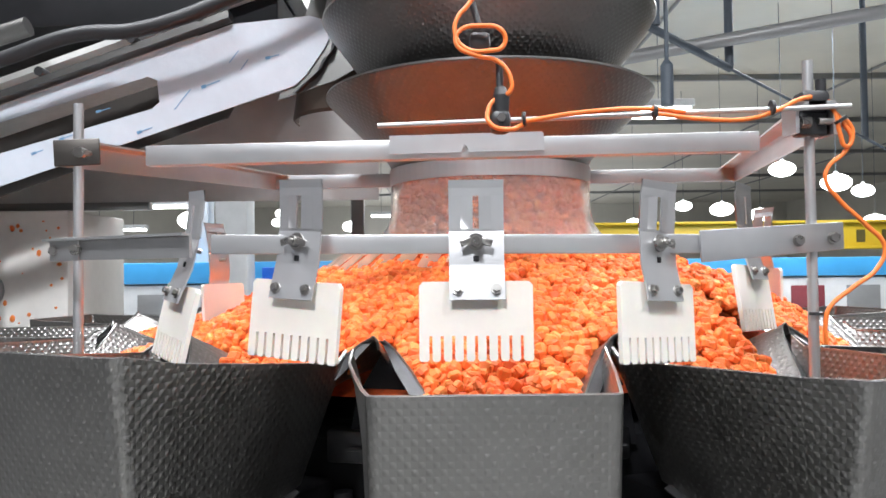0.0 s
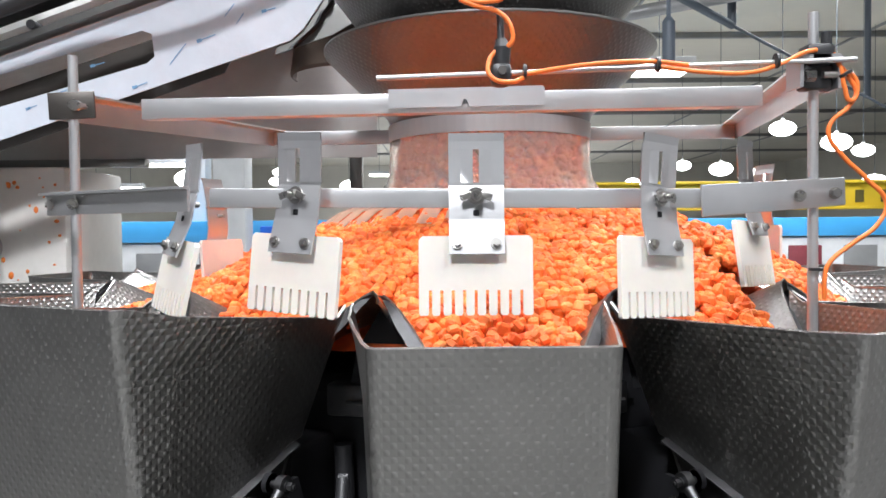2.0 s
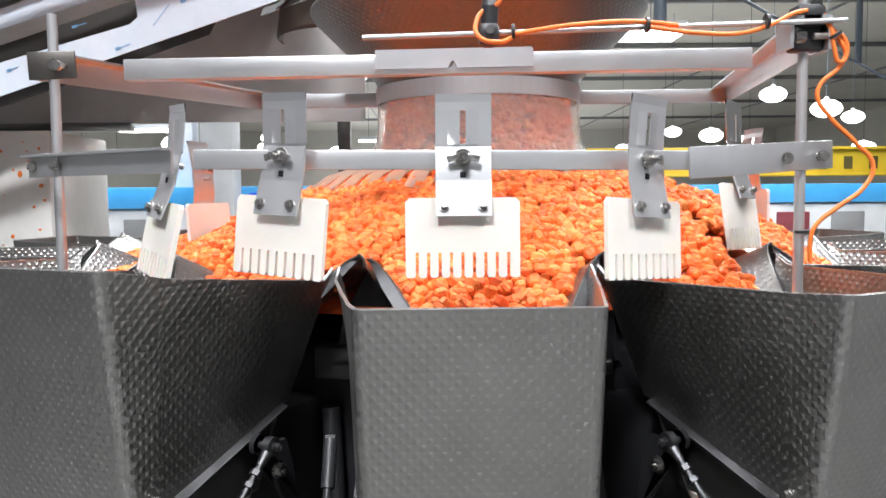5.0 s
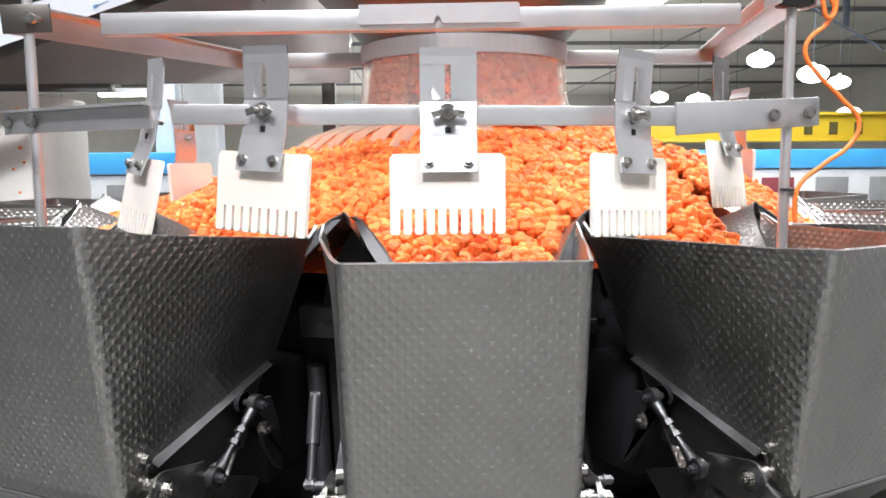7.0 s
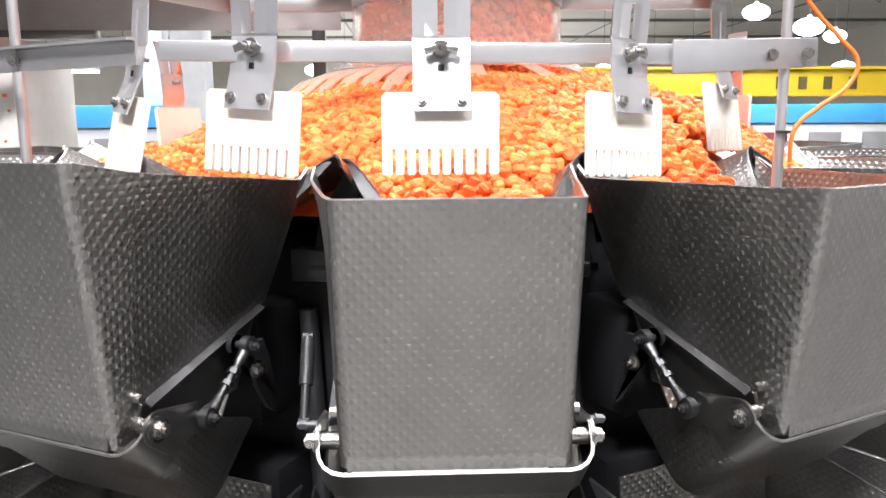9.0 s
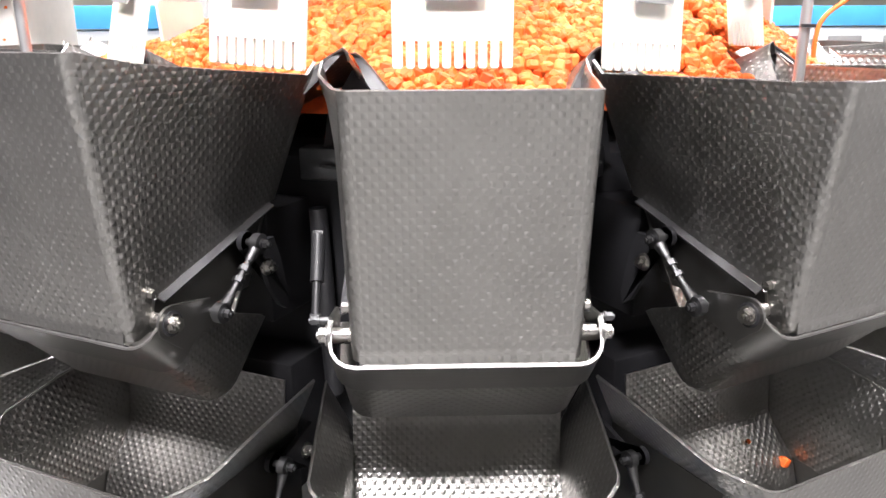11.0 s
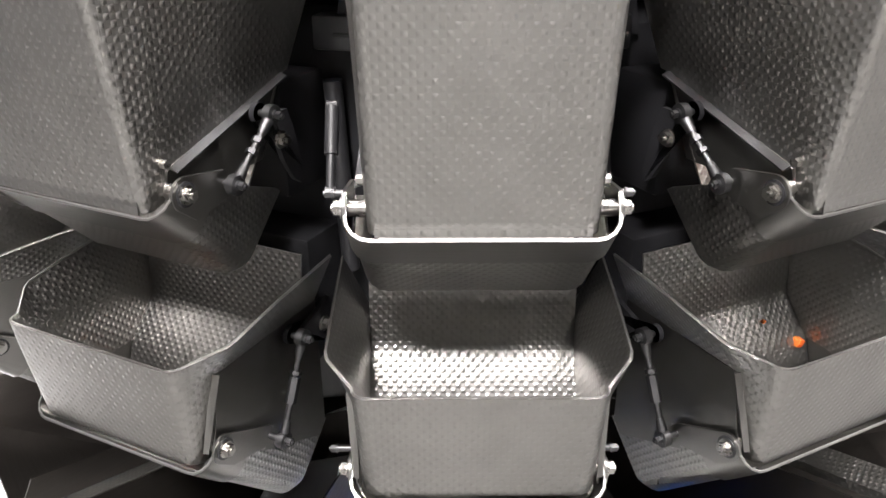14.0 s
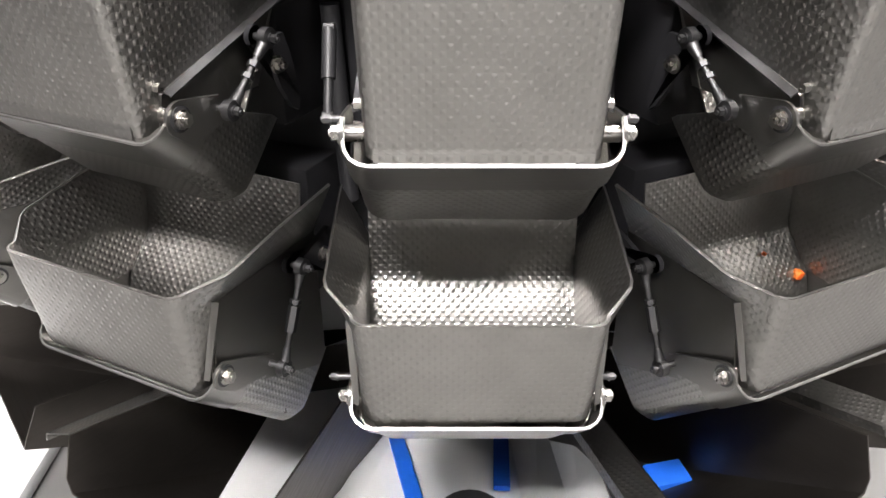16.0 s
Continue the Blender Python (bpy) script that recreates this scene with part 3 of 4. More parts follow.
def heap(name, places, mat, label, category, seed=3, lo=0.0120, hi=0.0170):
    rng = np.random.default_rng(seed)
    vs, fs = [], []
    for i, q in enumerate(places):
        s = rng.uniform(lo, hi, 3) * np.array([1, 1, rng.uniform(0.7, 1.0)])
        rot = np.array(Euler(rng.uniform(0, 6.28, 3)).to_matrix())
        vs.append((DICE_V * s) @ rot.T + np.array(q))
        o = i * len(DICE_V)
        fs.extend([[j + o for j in f] for f in DICE_F])
    me = bpy.data.meshes.new(name)
    me.from_pydata(np.concatenate(vs).tolist(), [], fs)
    me.materials.append(mat)
    ob = new(name, me)
    return tagged(ob, label, category, "", "stuff")


def pile_height(r, a):
    """Top of the heap over the pans at radius r and azimuth a (degrees from the front, to the left)."""
    base = np.interp(r, [0.0, 0.2, 0.27, 0.36, 0.5, 0.62, 0.67, 0.70, 0.74], [0.05, 0.035, 0.012, -0.008, -0.055, -0.106, -0.130, -0.146, -0.19])
    base += np.interp(a, [-180, -110, -60, -30, 0, 25, 60, 110, 180], [-0.01, 0.006, 0.030, 0.022, 0.008, -0.012, -0.03, -0.03, -0.01]) * np.interp(r, [0.25, 0.35, 0.55, 0.66], [0.4, 1, 1, 0.25])
    return base + 0.012 * noise.noise((r * 9 * math.cos(radians(a)), r * 9 * math.sin(radians(a)), 0.3))


rng = np.random.default_rng(11)
places = []
tn = math.tan(radians(STEP / 2))
for i in range(30000):
    r = math.sqrt(rng.uniform(0.05 ** 2, 0.72 ** 2))
    a = rng.uniform(-180, 180)
    if abs(a) > 115 and rng.uniform() < 0.75:
        continue
    off = (a + PAN_TURN + STEP / 2) % STEP - STEP / 2
    z = pile_height(r, a)
    gap = r * (tn - math.tan(radians(abs(off))))          # distance from the ridge
    crest = -0.153 + 0.5 * (r - 0.495)                     # the wing's top at this radius
    if r > 0.5 and z < np.interp(gap, [0.0, 0.006, 0.04, 0.08], [crest, crest, crest * 0.5 - 0.08, -0.16]) + 0.008:
        continue
    if (r > 0.64 and gap < 0.042) or (r > 0.6 and gap < 0.03):
        continue
    if abs(a) > 21 and r > 0.5 and gap < np.interp(r, [0.5, 0.56, 0.62, 0.70], [0.0, 0.03, 0.06, 0.11]):
        continue
    places.append((-r * math.sin(radians(a)), -r * math.cos(radians(a)), Z0 + z + rng.uniform(-0.009, 0.006)))
heap("carrot_heap", places, CARROT, "heap of bright orange diced carrots spilling onto the pans", "carrots")
bm = bmesh.new()
revolve(bm, [(0.0, Z0 + 0.03), (0.19, Z0 + 0.015), (0.27, Z0 - 0.012), (0.36, Z0 - 0.028), (0.5, Z0 - 0.09), (0.6, Z0 - 0.14), (0.62, Z0 - 0.154)], 56)
tagged(thing("carrot_core", bm, plain("carrot_mass", (0.55, 0.08, 0.012), 0.6, 0, 0.35, 60, 0.003), "dense orange carrot mass inside the heap", "carrots"), kind="stuff")
rng = np.random.default_rng(21)
column_places = []
for i in range(2200):
    z = rng.uniform(0.0, 0.18)
    r = float(np.interp(z, [0, 0.07, 0.1, 0.18], [0.21, 0.19, 0.182, 0.172])) - rng.uniform(0, 0.012)
    a = rng.uniform(0, 2 * math.pi)
    column_places.append((r * math.sin(a), r * math.cos(a), Z0 + z))
heap("carrot_stream", column_places, CARROT, "column of carrot dice inside the clear collar", "carrots", 8).location.x = CX
bm = bmesh.new()
revolve(bm, [(0.2, Z0 + 0.0), (0.18, Z0 + 0.07), (0.17, Z0 + 0.1), (0.16, Z0 + 0.18), (0.1, Z0 + 0.2), (0, Z0 + 0.2)], 40)
stream_core = tagged(thing("carrot_stream_core", bm, plain("carrot_stream_mass", (0.55, 0.08, 0.012), 0.6, 0, 0.35, 70, 0.004), "dense carrot mass inside the collar", "carrots"), kind="stuff")
stream_core.location.x = CX

# ---- scraper frame with white combs ----
frame_thing = empty("scraper_frame", "stainless steel bar frame that holds white comb scrapers over the carrots", "frame")


def bar(name, a, b, w, h, parent, mat=BRIGHT, label="", bevel=0.0012):
    """A flat or square bar from a to b (heights over the first eye), w deep and h high."""
    a, b = Vector(a) + Vector((0, 0, Z0)), Vector(b) + Vector((0, 0, Z0))
    d = (b - a)
    x = d.normalized()
    side = Vector((0, 0, 1)).cross(x).normalized()
    up = x.cross(side)
    m = Matrix((x, side, up)).transposed().to_4x4()
    m.translation = (a + b) / 2
    bm = bmesh.new()
    box(bm, -d.length / 2, -w / 2, -h / 2, d.length / 2, w / 2, h / 2, m, bevel)
    return part(name, bm, mat, parent, label)


def channel(name, a, b, w, h, parent, mat=BRIGHT, flip=1):
    """An angle section: a vertical web with a flange on top."""
    a, b = Vector(a) + Vector((0, 0, Z0)), Vector(b) + Vector((0, 0, Z0))
    d = b - a
    x = d.normalized()
    side = Vector((0, 0, 1)).cross(x).normalized() * flip
    up = Vector((0, 0, 1))
    bm = bmesh.new()
    sec = [(0, -h / 2), (0, h / 2 - 0.004), (0.002, h / 2 - 0.001), (0.005, h / 2), (w, h / 2)]
    loft(bm, [[p + side * u + up * v for u, v in sec] for p in (a, b)])
    thicken(bm, 0.003)
    return part(name, bm, mat, parent)


def post(x, y, z0, z1, parent, r=0.0075):
    bm = bmesh.new()
    cyl(bm, (x, y, Z0 + z0), (x, y, Z0 + z1), r, 20)
    return part("post", bm, BRIGHT, parent, "round polished steel post")


def small_bolts(pts, parent, r=0.006):
    for x, y, z in pts:
        bm = bmesh.new()
        cyl(bm, (x, y, Z0 + z), (x, y - 0.003, Z0 + z), r * 1.25, 16)
        cyl(bm, (x, y - 0.003, Z0 + z), (x, y - 0.008, Z0 + z), r, 6)
        part("bolt", bm, BOLT, parent)


bar("front_bar", (-0.279, -0.747, 0.0285), (0.228, -0.747, 0.0235), 0.004, 0.020, frame_thing)
bar("side_plate", (0.224, -0.752, 0.0205), (0.437, -0.622, 0.035), 0.003, 0.033, frame_thing, BRACKET)
channel("side_channel", (-0.300, -0.745, 0.028), (-0.519, -0.602, 0.029), 0.013, 0.026, frame_thing, BRIGHT, 1)
bar("top_front_bar", (-0.441, -0.500, 0.158), (0.387, -0.500, 0.168), 0.020, 0.027, frame_thing)
channel("top_left_bar", (-0.530, -0.562, 0.154), (-0.424, 0.21, 0.203), 0.03, 0.034, frame_thing, BRIGHT, -1)
channel("top_right_bar", (0.408, -0.640, 0.169), (0.624, 0.21, 0.209), 0.03, 0.036, frame_thing, BRIGHT, 1)
bar("top_back_bar", (-0.424, 0.21, 0.203), (0.624, 0.21, 0.209), 0.02, 0.03, frame_thing)
bar("end_plate", (-0.534, -0.570, 0.153), (-0.478, -0.563, 0.156), 0.003, 0.034, frame_thing, CHUTE)
bar("end_plate", (-0.519, -0.606, 0.029), (-0.468, -0.640, 0.029), 0.003, 0.028, frame_thing, BRIGHT)
bm = bmesh.new()
prism(bm, [(x, z) for x, z in ((-0.111, 0.155), (-0.015, 0.1565), (-0.0125, 0.164), (-0.0095, 0.167), (-0.0065, 0.164), (-0.004, 0.1566), (0.096, 0.158), (0.096, 0.181), (0.093, 0.1835), (-0.111, 0.180))], 0.512, 0.515)
for v in bm.verts:
    v.co = Vector((v.co.y, -v.co.x, v.co.z + Z0))
part("notched_plate", bm, BRACKET, frame_thing, "grey plate with a small notch")
post(-0.507, -0.560, -0.22, 0.218, frame_thing, 0.0062)
post(0.390, -0.642, -0.22, 0.240, frame_thing, 0.0060)
small_bolts([(-0.510, -0.612, 0.028), (-0.470, -0.642, 0.028), (0.360, -0.672, 0.028), (0.416, -0.640, 0.032), (-0.500, -0.572, 0.154)], frame_thing, 0.0055)
bm = bmesh.new()
cyl(bm, (-0.487, -0.572, Z0 + 0.152), (-0.487, -0.596, Z0 + 0.150), 0.0035, 10)
cyl(bm, (-0.487, -0.588, Z0 + 0.1505), (-0.487, -0.596, Z0 + 0.150), 0.006, 6)
part("bolt", bm, BOLT, frame_thing)
bm = bmesh.new()
cyl(bm, (0.392, -0.66, Z0 + 0.165), (0.428, -0.655, Z0 + 0.166), 0.004, 10)
cyl(bm, (0.372, -0.662, Z0 + 0.164), (0.382, -0.662, Z0 + 0.164), 0.007, 6)
part("bolt", bm, BOLT, frame_thing)
bm = bmesh.new()   # folded clamp over the post: an upturned U
prism(bm, [(0.366, 0.152), (0.370, 0.152), (0.370, 0.183), (0.409, 0.184), (0.409, 0.150), (0.414, 0.150), (0.414, 0.186), (0.411, 0.189), (0.368, 0.188), (0.366, 0.186)], -0.662, -0.625)
for v in bm.verts:
    v.co = Vector((v.co.y, v.co.x, v.co.z + Z0))
part("clamp_bracket", bm, BRIGHT, frame_thing, "folded steel clamp bracket")
bm = bmesh.new()
box(bm, 0.373, -0.655, Z0 + 0.150, 0.407, -0.632, Z0 + 0.181, None, 0.004)
part("clamp_block", bm, RUBBER, frame_thing, "black clamp block")


def comb_scraper(x, y, z, turn, tilt=0.0):
    """A white ten-tooth comb on a slotted bent bracket with a wing nut; its origin is the nut."""
    top = empty("comb_scraper", "white plastic comb scraper on a slotted steel bracket", "scraper", "comb scrapers on the frame")
    bm = bmesh.new()
    w, n = 0.057, 10
    x0 = -0.0585
    pitch = 0.1155 / n
    outline = [(x0, -0.044), (x0 + 0.004, -0.040), (x0 + 0.1115, -0.040), (x0 + 0.1155, -0.044)]
    for i in range(n - 1, -1, -1):
        a, b = x0 + pitch * i + 0.0016 * (i > 0), x0 + pitch * (i + 1) - 0.0016 * (i < n - 1)
        outline += [(b, -0.095), (b, -0.1185), (b - 0.0016, -0.1205), (a + 0.0016, -0.1205), (a, -0.1185), (a, -0.095)]
    prism(bm, outline, 0.0, 0.005)
    for v in bm.verts:
        v.co = Vector((v.co.y, v.co.x, v.co.z))
    part("comb", bm, WHITE, top, "white ten-tooth comb", smooth=False)
    bm = bmesh.new()
    sl = 0.0031

    def sheet(rows):
        loft(bm, [[(xx, yy, zz) for xx in xs] for xs, yy, zz in rows])
    full, lft, rgt = (-0.0275, 0.0285), (-0.0275, -sl), (sl, 0.0285)
    sheet([(full, -0.0060, 0.063), (full, -0.0046, 0.047)])
    sheet([(lft, -0.0046, 0.047), (lft, -0.001, 0.0135)])
    sheet([(rgt, -0.0046, 0.047), (rgt, -0.001, 0.0135)])
    sheet([(full, -0.001, 0.0135), (full, 0.0, 0.008), (full, 0.0, -0.022), (full, -0.001, -0.026), (full, -0.0075, -0.059)])
    bmesh.ops.remove_doubles(bm, verts=bm.verts, dist=1e-5)
    thicken(bm, 0.0018)
    part("bracket", bm, BRACKET, top, "slotted bent steel bracket")
    bm = bmesh.new()
    cyl(bm, (0, 0.012, 0), (0, -0.020, 0), 0.003, 10)
    cyl(bm, (0, -0.003, 0), (0, -0.005, 0), 0.009, 16)
    cyl(bm, (0, -0.005, 0), (0, -0.013, 0), 0.0062, 14, 0.005)
    for s in (-1, 1):
        box(bm, s * 0.004, -0.011, -0.001, s * 0.016, -0.008, 0.006, pose(0, 0, 0, 0, 18 * s, 0), 0.001)
    part("wing_nut", bm, BOLT, top)
    bm = bmesh.new()
    box(bm, -0.003, -0.0028, -0.020, 0.003, -0.0012, -0.014, None, 0.0006)
    part("slot_end", bm, DARK, top, "dark lower end of the slot")
    for s in (-1, 1):
        bm = bmesh.new()
        cyl(bm, (s * 0.0195, -0.006, -0.049), (s * 0.0195, -0.0095, -0.048), 0.0056, 14)
        cyl(bm, (s * 0.0195, -0.0095, -0.048), (s * 0.0195, -0.0130, -0.047), 0.0036, 6)
        part("screw", bm, BOLT, top)
    top.matrix_basis = pose(x, y, Z0 + z, tilt, 0, turn)
    return top


comb = comb_scraper(-0.006, -0.757, 0.0275, 0.0, -3)
for x, y, z, turn, tilt, roll in ((-0.186, -0.757, 0.030, -30, -4, 3), (0.178, -0.757, 0.024, 37, -4, 3), (-0.313, -0.712, 0.025, -56, -12, 3), (0.340, -0.575, 0.040, 50, -9, 2),
                            (-0.418, -0.25, 0.020, -108, 4, 0), (0.505, -0.22, 0.036, 100, 0, 0)):
    copy_thing(comb, pose(x, y, Z0 + z, tilt, roll, turn))

# ---- sensor rod and its orange cable ----
rod = empty("sensor_rod", "polished rod clamped to the frame with a black level sensor", "sensor rod")
bm = bmesh.new()
cyl(bm, (-0.112, -0.682, Z0 + 0.162), (0.428, -0.664, Z0 + 0.1815), 0.0030, 14)
part("rod", bm, BRIGHT, rod)
bm = bmesh.new()
box(bm, 0.374, -0.662, 0.176 + Z0, 0.408, -0.630, 0.202 + Z0, None, 0.007)
cyl(bm, (0.402, -0.648, Z0 + 0.19), (0.402, -0.648, Z0 + 0.216), 0.006, 12)
part("clamp", bm, RUBBER, rod, "black plastic clamp")
bm = bmesh.new()
box(bm, 0.014, -0.698, 0.150 + Z0, 0.037, -0.676, 0.176 + Z0, None, 0.007)
cyl(bm, (0.026, -0.687, Z0 + 0.174), (0.027, -0.687, Z0 + 0.193), 0.0095, 16)
cyl(bm, (0.027, -0.687, Z0 + 0.193), (0.026, -0.687, Z0 + 0.202), 0.0095, 16, 0.006)
part("sensor_body", bm, RUBBER, rod, "black sensor in its ball clamp")
bm = bmesh.new()
cyl(bm, (0.026, -0.698, Z0 + 0.166), (0.026, -0.7025, Z0 + 0.166), 0.0045, 16)
part("rod_end", bm, BOLT, rod)
bm = bmesh.new()
cyl(bm, (0.026, -0.684, Z0 + 0.2), (0.0255, -0.680, Z0 + 0.235), 0.0042, 12)
cyl(bm, (0.004, -0.684, Z0 + 0.27), (-0.004, -0.680, Z0 + 0.30), 0.004, 12)
box(bm, -0.008, -0.690, 0.244 + Z0, 0.016, -0.672, 0.266 + Z0, None, 0.006)
part("upper_clamp", bm, RUBBER, rod)
cable = empty("sensor_cable", "orange sensor cable looped and tied along the rod and post", "cable")
Y = -0.694


def cable_run(pts):
    ob = tube("cable_run", [(x, y, Z0 + z) for x, y, z in pts], 0.0026, ORANGE, cable)
    return ob


cable_run([(0.05, -0.686, 0.160), (0.035, -0.700, 0.153), (0.014, -0.704, 0.158), (0.012, -0.696, 0.176), (0.022, -0.69, 0.19), (0.036, -0.694, 0.196), (0.037, -0.694, 0.212), (0.024, -0.692, 0.230),
           (-0.004, -0.70, 0.236), (-0.022, -0.70, 0.247), (-0.020, -0.698, 0.262), (0.006, -0.70, 0.268), (0.028, -0.70, 0.262), (0.030, -0.698, 0.247), (0.012, -0.70, 0.240), (-0.014, -0.70, 0.244),
           (-0.024, -0.698, 0.262), (-0.020, -0.696, 0.280), (-0.010, -0.694, 0.292), (0.0, -0.692, 0.31), (0.004, -0.69, 0.34)])
cable_run([(0.05, -0.686, 0.164), (0.12, -0.682, 0.1745), (0.19, -0.680, 0.178), (0.235, -0.676, 0.1745)])
cable_run([(0.20, -0.681, 0.172), (0.26, -0.678, 0.1655), (0.31, -0.672, 0.167), (0.345, -0.668, 0.178), (0.37, -0.664, 0.190), (0.384, -0.662, 0.193)])
cable_run([(0.402, -0.655, 0.192), (0.414, -0.656, 0.176), (0.424, -0.658, 0.160), (0.431, -0.658, 0.146), (0.424, -0.656, 0.130), (0.404, -0.656, 0.112), (0.401, -0.656, 0.098), (0.416, -0.656, 0.075),
           (0.446, -0.656, 0.046), (0.467, -0.656, 0.020), (0.458, -0.656, -0.004), (0.428, -0.656, -0.027), (0.402, -0.655, -0.050), (0.398, -0.654, -0.066), (0.399, -0.652, -0.09)])
cable_run([(0.404, -0.658, 0.190), (0.412, -0.661, 0.172), (0.416, -0.662, 0.150), (0.424, -0.660, 0.136), (0.432, -0.659, 0.15), (0.426, -0.659, 0.165), (0.418, -0.66, 0.168)])
for x, y, z, a in ((0.052, -0.684, 0.167, 0), (0.2, -0.679, 0.1745, 0), (0.335, -0.671, 0.179, 0), (0.392, -0.646, -0.056, 90), (0.417, -0.660, 0.166, 60)):
    bm = bmesh.new()
    m = pose(x, y, Z0 + z, 0, 0 if a == 0 else a, 0)
    bmesh.ops.create_cone(bm, cap_ends=True, segments=14, radius1=0.0085, radius2=0.0085, depth=0.0035, matrix=m @ pose(0, 0, 0, 0, 90, 0))
    part("cable_tie", bm, RUBBER, cable, "black cable tie")

# ---- product conveyor and its guards, behind to the left ----
FILM = plain("protective_film", (0.68, 0.74, 0.82), 0.3, 0.0, 0.14, 5, 0.0025)
BLUE_INK = plain("blue_film_print", (0.18, 0.38, 0.62), 0.5)
STEEL_DARK = brushed("grey_guard_sheet", (0.6, 0.58, 0.56), 0.36, (2, 60), metallic=0.6)
conveyor = empty("infeed_conveyor", "inclined steel infeed conveyor with its protective film still on", "conveyor")


def plate_xz(name, pts, y0, y1, mat, parent, label=""):
    bm = bmesh.new()
    prism(bm, [(x, z) for x, z in pts], y0, y1)
    for v in bm.verts:
        v.co = Vector((v.co.y, v.co.x, v.co.z + Z0))
    return part(name, bm, mat, parent, label, smooth=False)


plate_xz("side_panel", [(-2.1, -0.113), (-0.40, 0.448), (-0.37, 0.475), (-0.325, 0.54), (-0.298, 0.60), (-0.36, 0.618), (-0.55, 0.600), (-1.113, 0.408), (-2.1, 0.085),
                        (-2.1, 0.045), (-1.113, 0.368), (-0.755, 0.474), (-0.732, 0.466), (-0.726, 0.412), (-0.745, 0.396), (-1.113, 0.292), (-2.1, -0.03)], 0.30, 0.304, FILM, conveyor, "side panel under bluish protective film")
# dark steel here stands in for the shade inside the panel's slot
plate_xz("inner_panel", [(-2.1, -0.10), (-0.6, 0.40), (-0.5, 0.58), (-2.1, 0.06)], 0.44, 0.444, CHUTE, conveyor)
plate_xz("top_rail", [(-2.1, 0.092), (-1.113, 0.415), (-0.55, 0.607), (-0.55, 0.625), (-1.113, 0.432), (-2.1, 0.11)], 0.27, 0.31, SHEET, conveyor)
plate_xz("belt", [(-2.1, 0.13), (-0.45, 0.70), (-0.45, 0.715), (-2.1, 0.145)], 0.32, 0.80, plain("white_belt", (0.7, 0.7, 0.68), 0.5), conveyor, "white conveyor belt")
for x in (-1.35, -1.0, -0.78, -0.62):
    bm = bmesh.new()
    z = 0.425 + (x + 1.113) * 0.345 + 0.018
    cyl(bm, (x, 0.262, Z0 + z), (x, 0.30, Z0 + z), 0.011, 14)
    part("rail_stud", bm, RUBBER, conveyor)
bm = bmesh.new()   # hanging spout of the conveyor: a curved shell seen from below
loft(bm, [[(-0.25 + r * math.cos(radians(a)), 0.50 + r * math.sin(radians(a)), Z0 + z) for a in range(170, 311, 14)] for r, z in ((0.185, 0.392), (0.19, 0.40), (0.185, 0.43), (0.175, 0.52))])
thicken(bm, 0.004)
part("spout", bm, plain("brown_spout_steel", (0.10, 0.075, 0.06), 0.4, 0.6), conveyor, "curved dark steel spout")
bm = bmesh.new()   # bare end plate past the film
prism(bm, [(-0.44, 0.415), (-0.30, 0.462), (-0.252, 0.49), (-0.248, 0.66), (-0.36, 0.66)], 0.306, 0.31)
for v in bm.verts:
    v.co = Vector((v.co.y, v.co.x, v.co.z + Z0))
part("end_plate", bm, SHEET, conveyor, "bare steel end plate")
film_rng = random.Random(9)
bm = bmesh.new()   # crumpled dark edge where the film is torn back
edge_pts = [(-0.303 - 0.006 * math.sin(i * 0.9) - 0.085 * max(0, i - 8) / 8, 0.615 - 0.0115 * i + film_rng.uniform(-0.003, 0.003)) for i in range(17)]
loft(bm, [[(x - 0.007 - film_rng.uniform(0, 0.004), 0.2985, Z0 + z) for x, z in edge_pts], [(x, 0.290 - film_rng.uniform(0, 0.012), Z0 + z) for x, z in edge_pts],
          [(x + 0.001 + film_rng.uniform(0, 0.004), 0.297, Z0 + z - 0.004) for x, z in edge_pts]])
thicken(bm, 0.0015)
part("torn_edge", bm, RUBBER, conveyor, "crumpled dark torn film edge")
for x, z, w, h, a in ((-0.60, 0.455, 0.07, 0.008, 20), (-0.52, 0.500, 0.05, 0.006, 55), (-0.66, 0.43, 0.05, 0.006, 50), (-0.86, 0.395, 0.05, 0.006, 15), (-0.76, 0.345, 0.055, 0.007, 20), (-0.95, 0.33, 0.05, 0.006, 20), (-0.45, 0.52, 0.05, 0.007, 15),
                      (-0.545, 0.52, 0.06, 0.006, 52), (-0.68, 0.405, 0.05, 0.006, 52), (-1.02, 0.295, 0.04, 0.006, 20)):
    bm = bmesh.new()
    m = pose(x, 0.2985, Z0 + z, 0, -a, 0)
    w *= 0.62
    h *= 0.7
    box(bm, -w / 2, -0.0006, -h / 5, w / 2, 0.0006, h / 5, m)
    if a < 40:
        box(bm, -w / 2 - 0.004, -0.0006, -h / 1.4, -w / 2 + 0.008, 0.0006, h / 1.4, m)
    part("film_print", bm, BLUE_INK, conveyor, "faint blue print")
bm = bmesh.new()
cyl(bm, (-2.2, 0.22, Z0 + 0.20), (-1.0, 0.22, Z0 + 0.575), 0.022, 16)
part("cable_pipe", bm, SHEET, conveyor, "grey conduit")
tube("black_hose", [(-1.6, 0.16, Z0 + 0.36), (-1.05, 0.16, Z0 + 0.475), (-0.86, 0.16, Z0 + 0.535), (-0.72, 0.16, Z0 + 0.545), (-0.5, 0.16, Z0 + 0.62), (-0.3, 0.16, Z0 + 0.72)], 0.017, RUBBER, conveyor)
bm = bmesh.new()
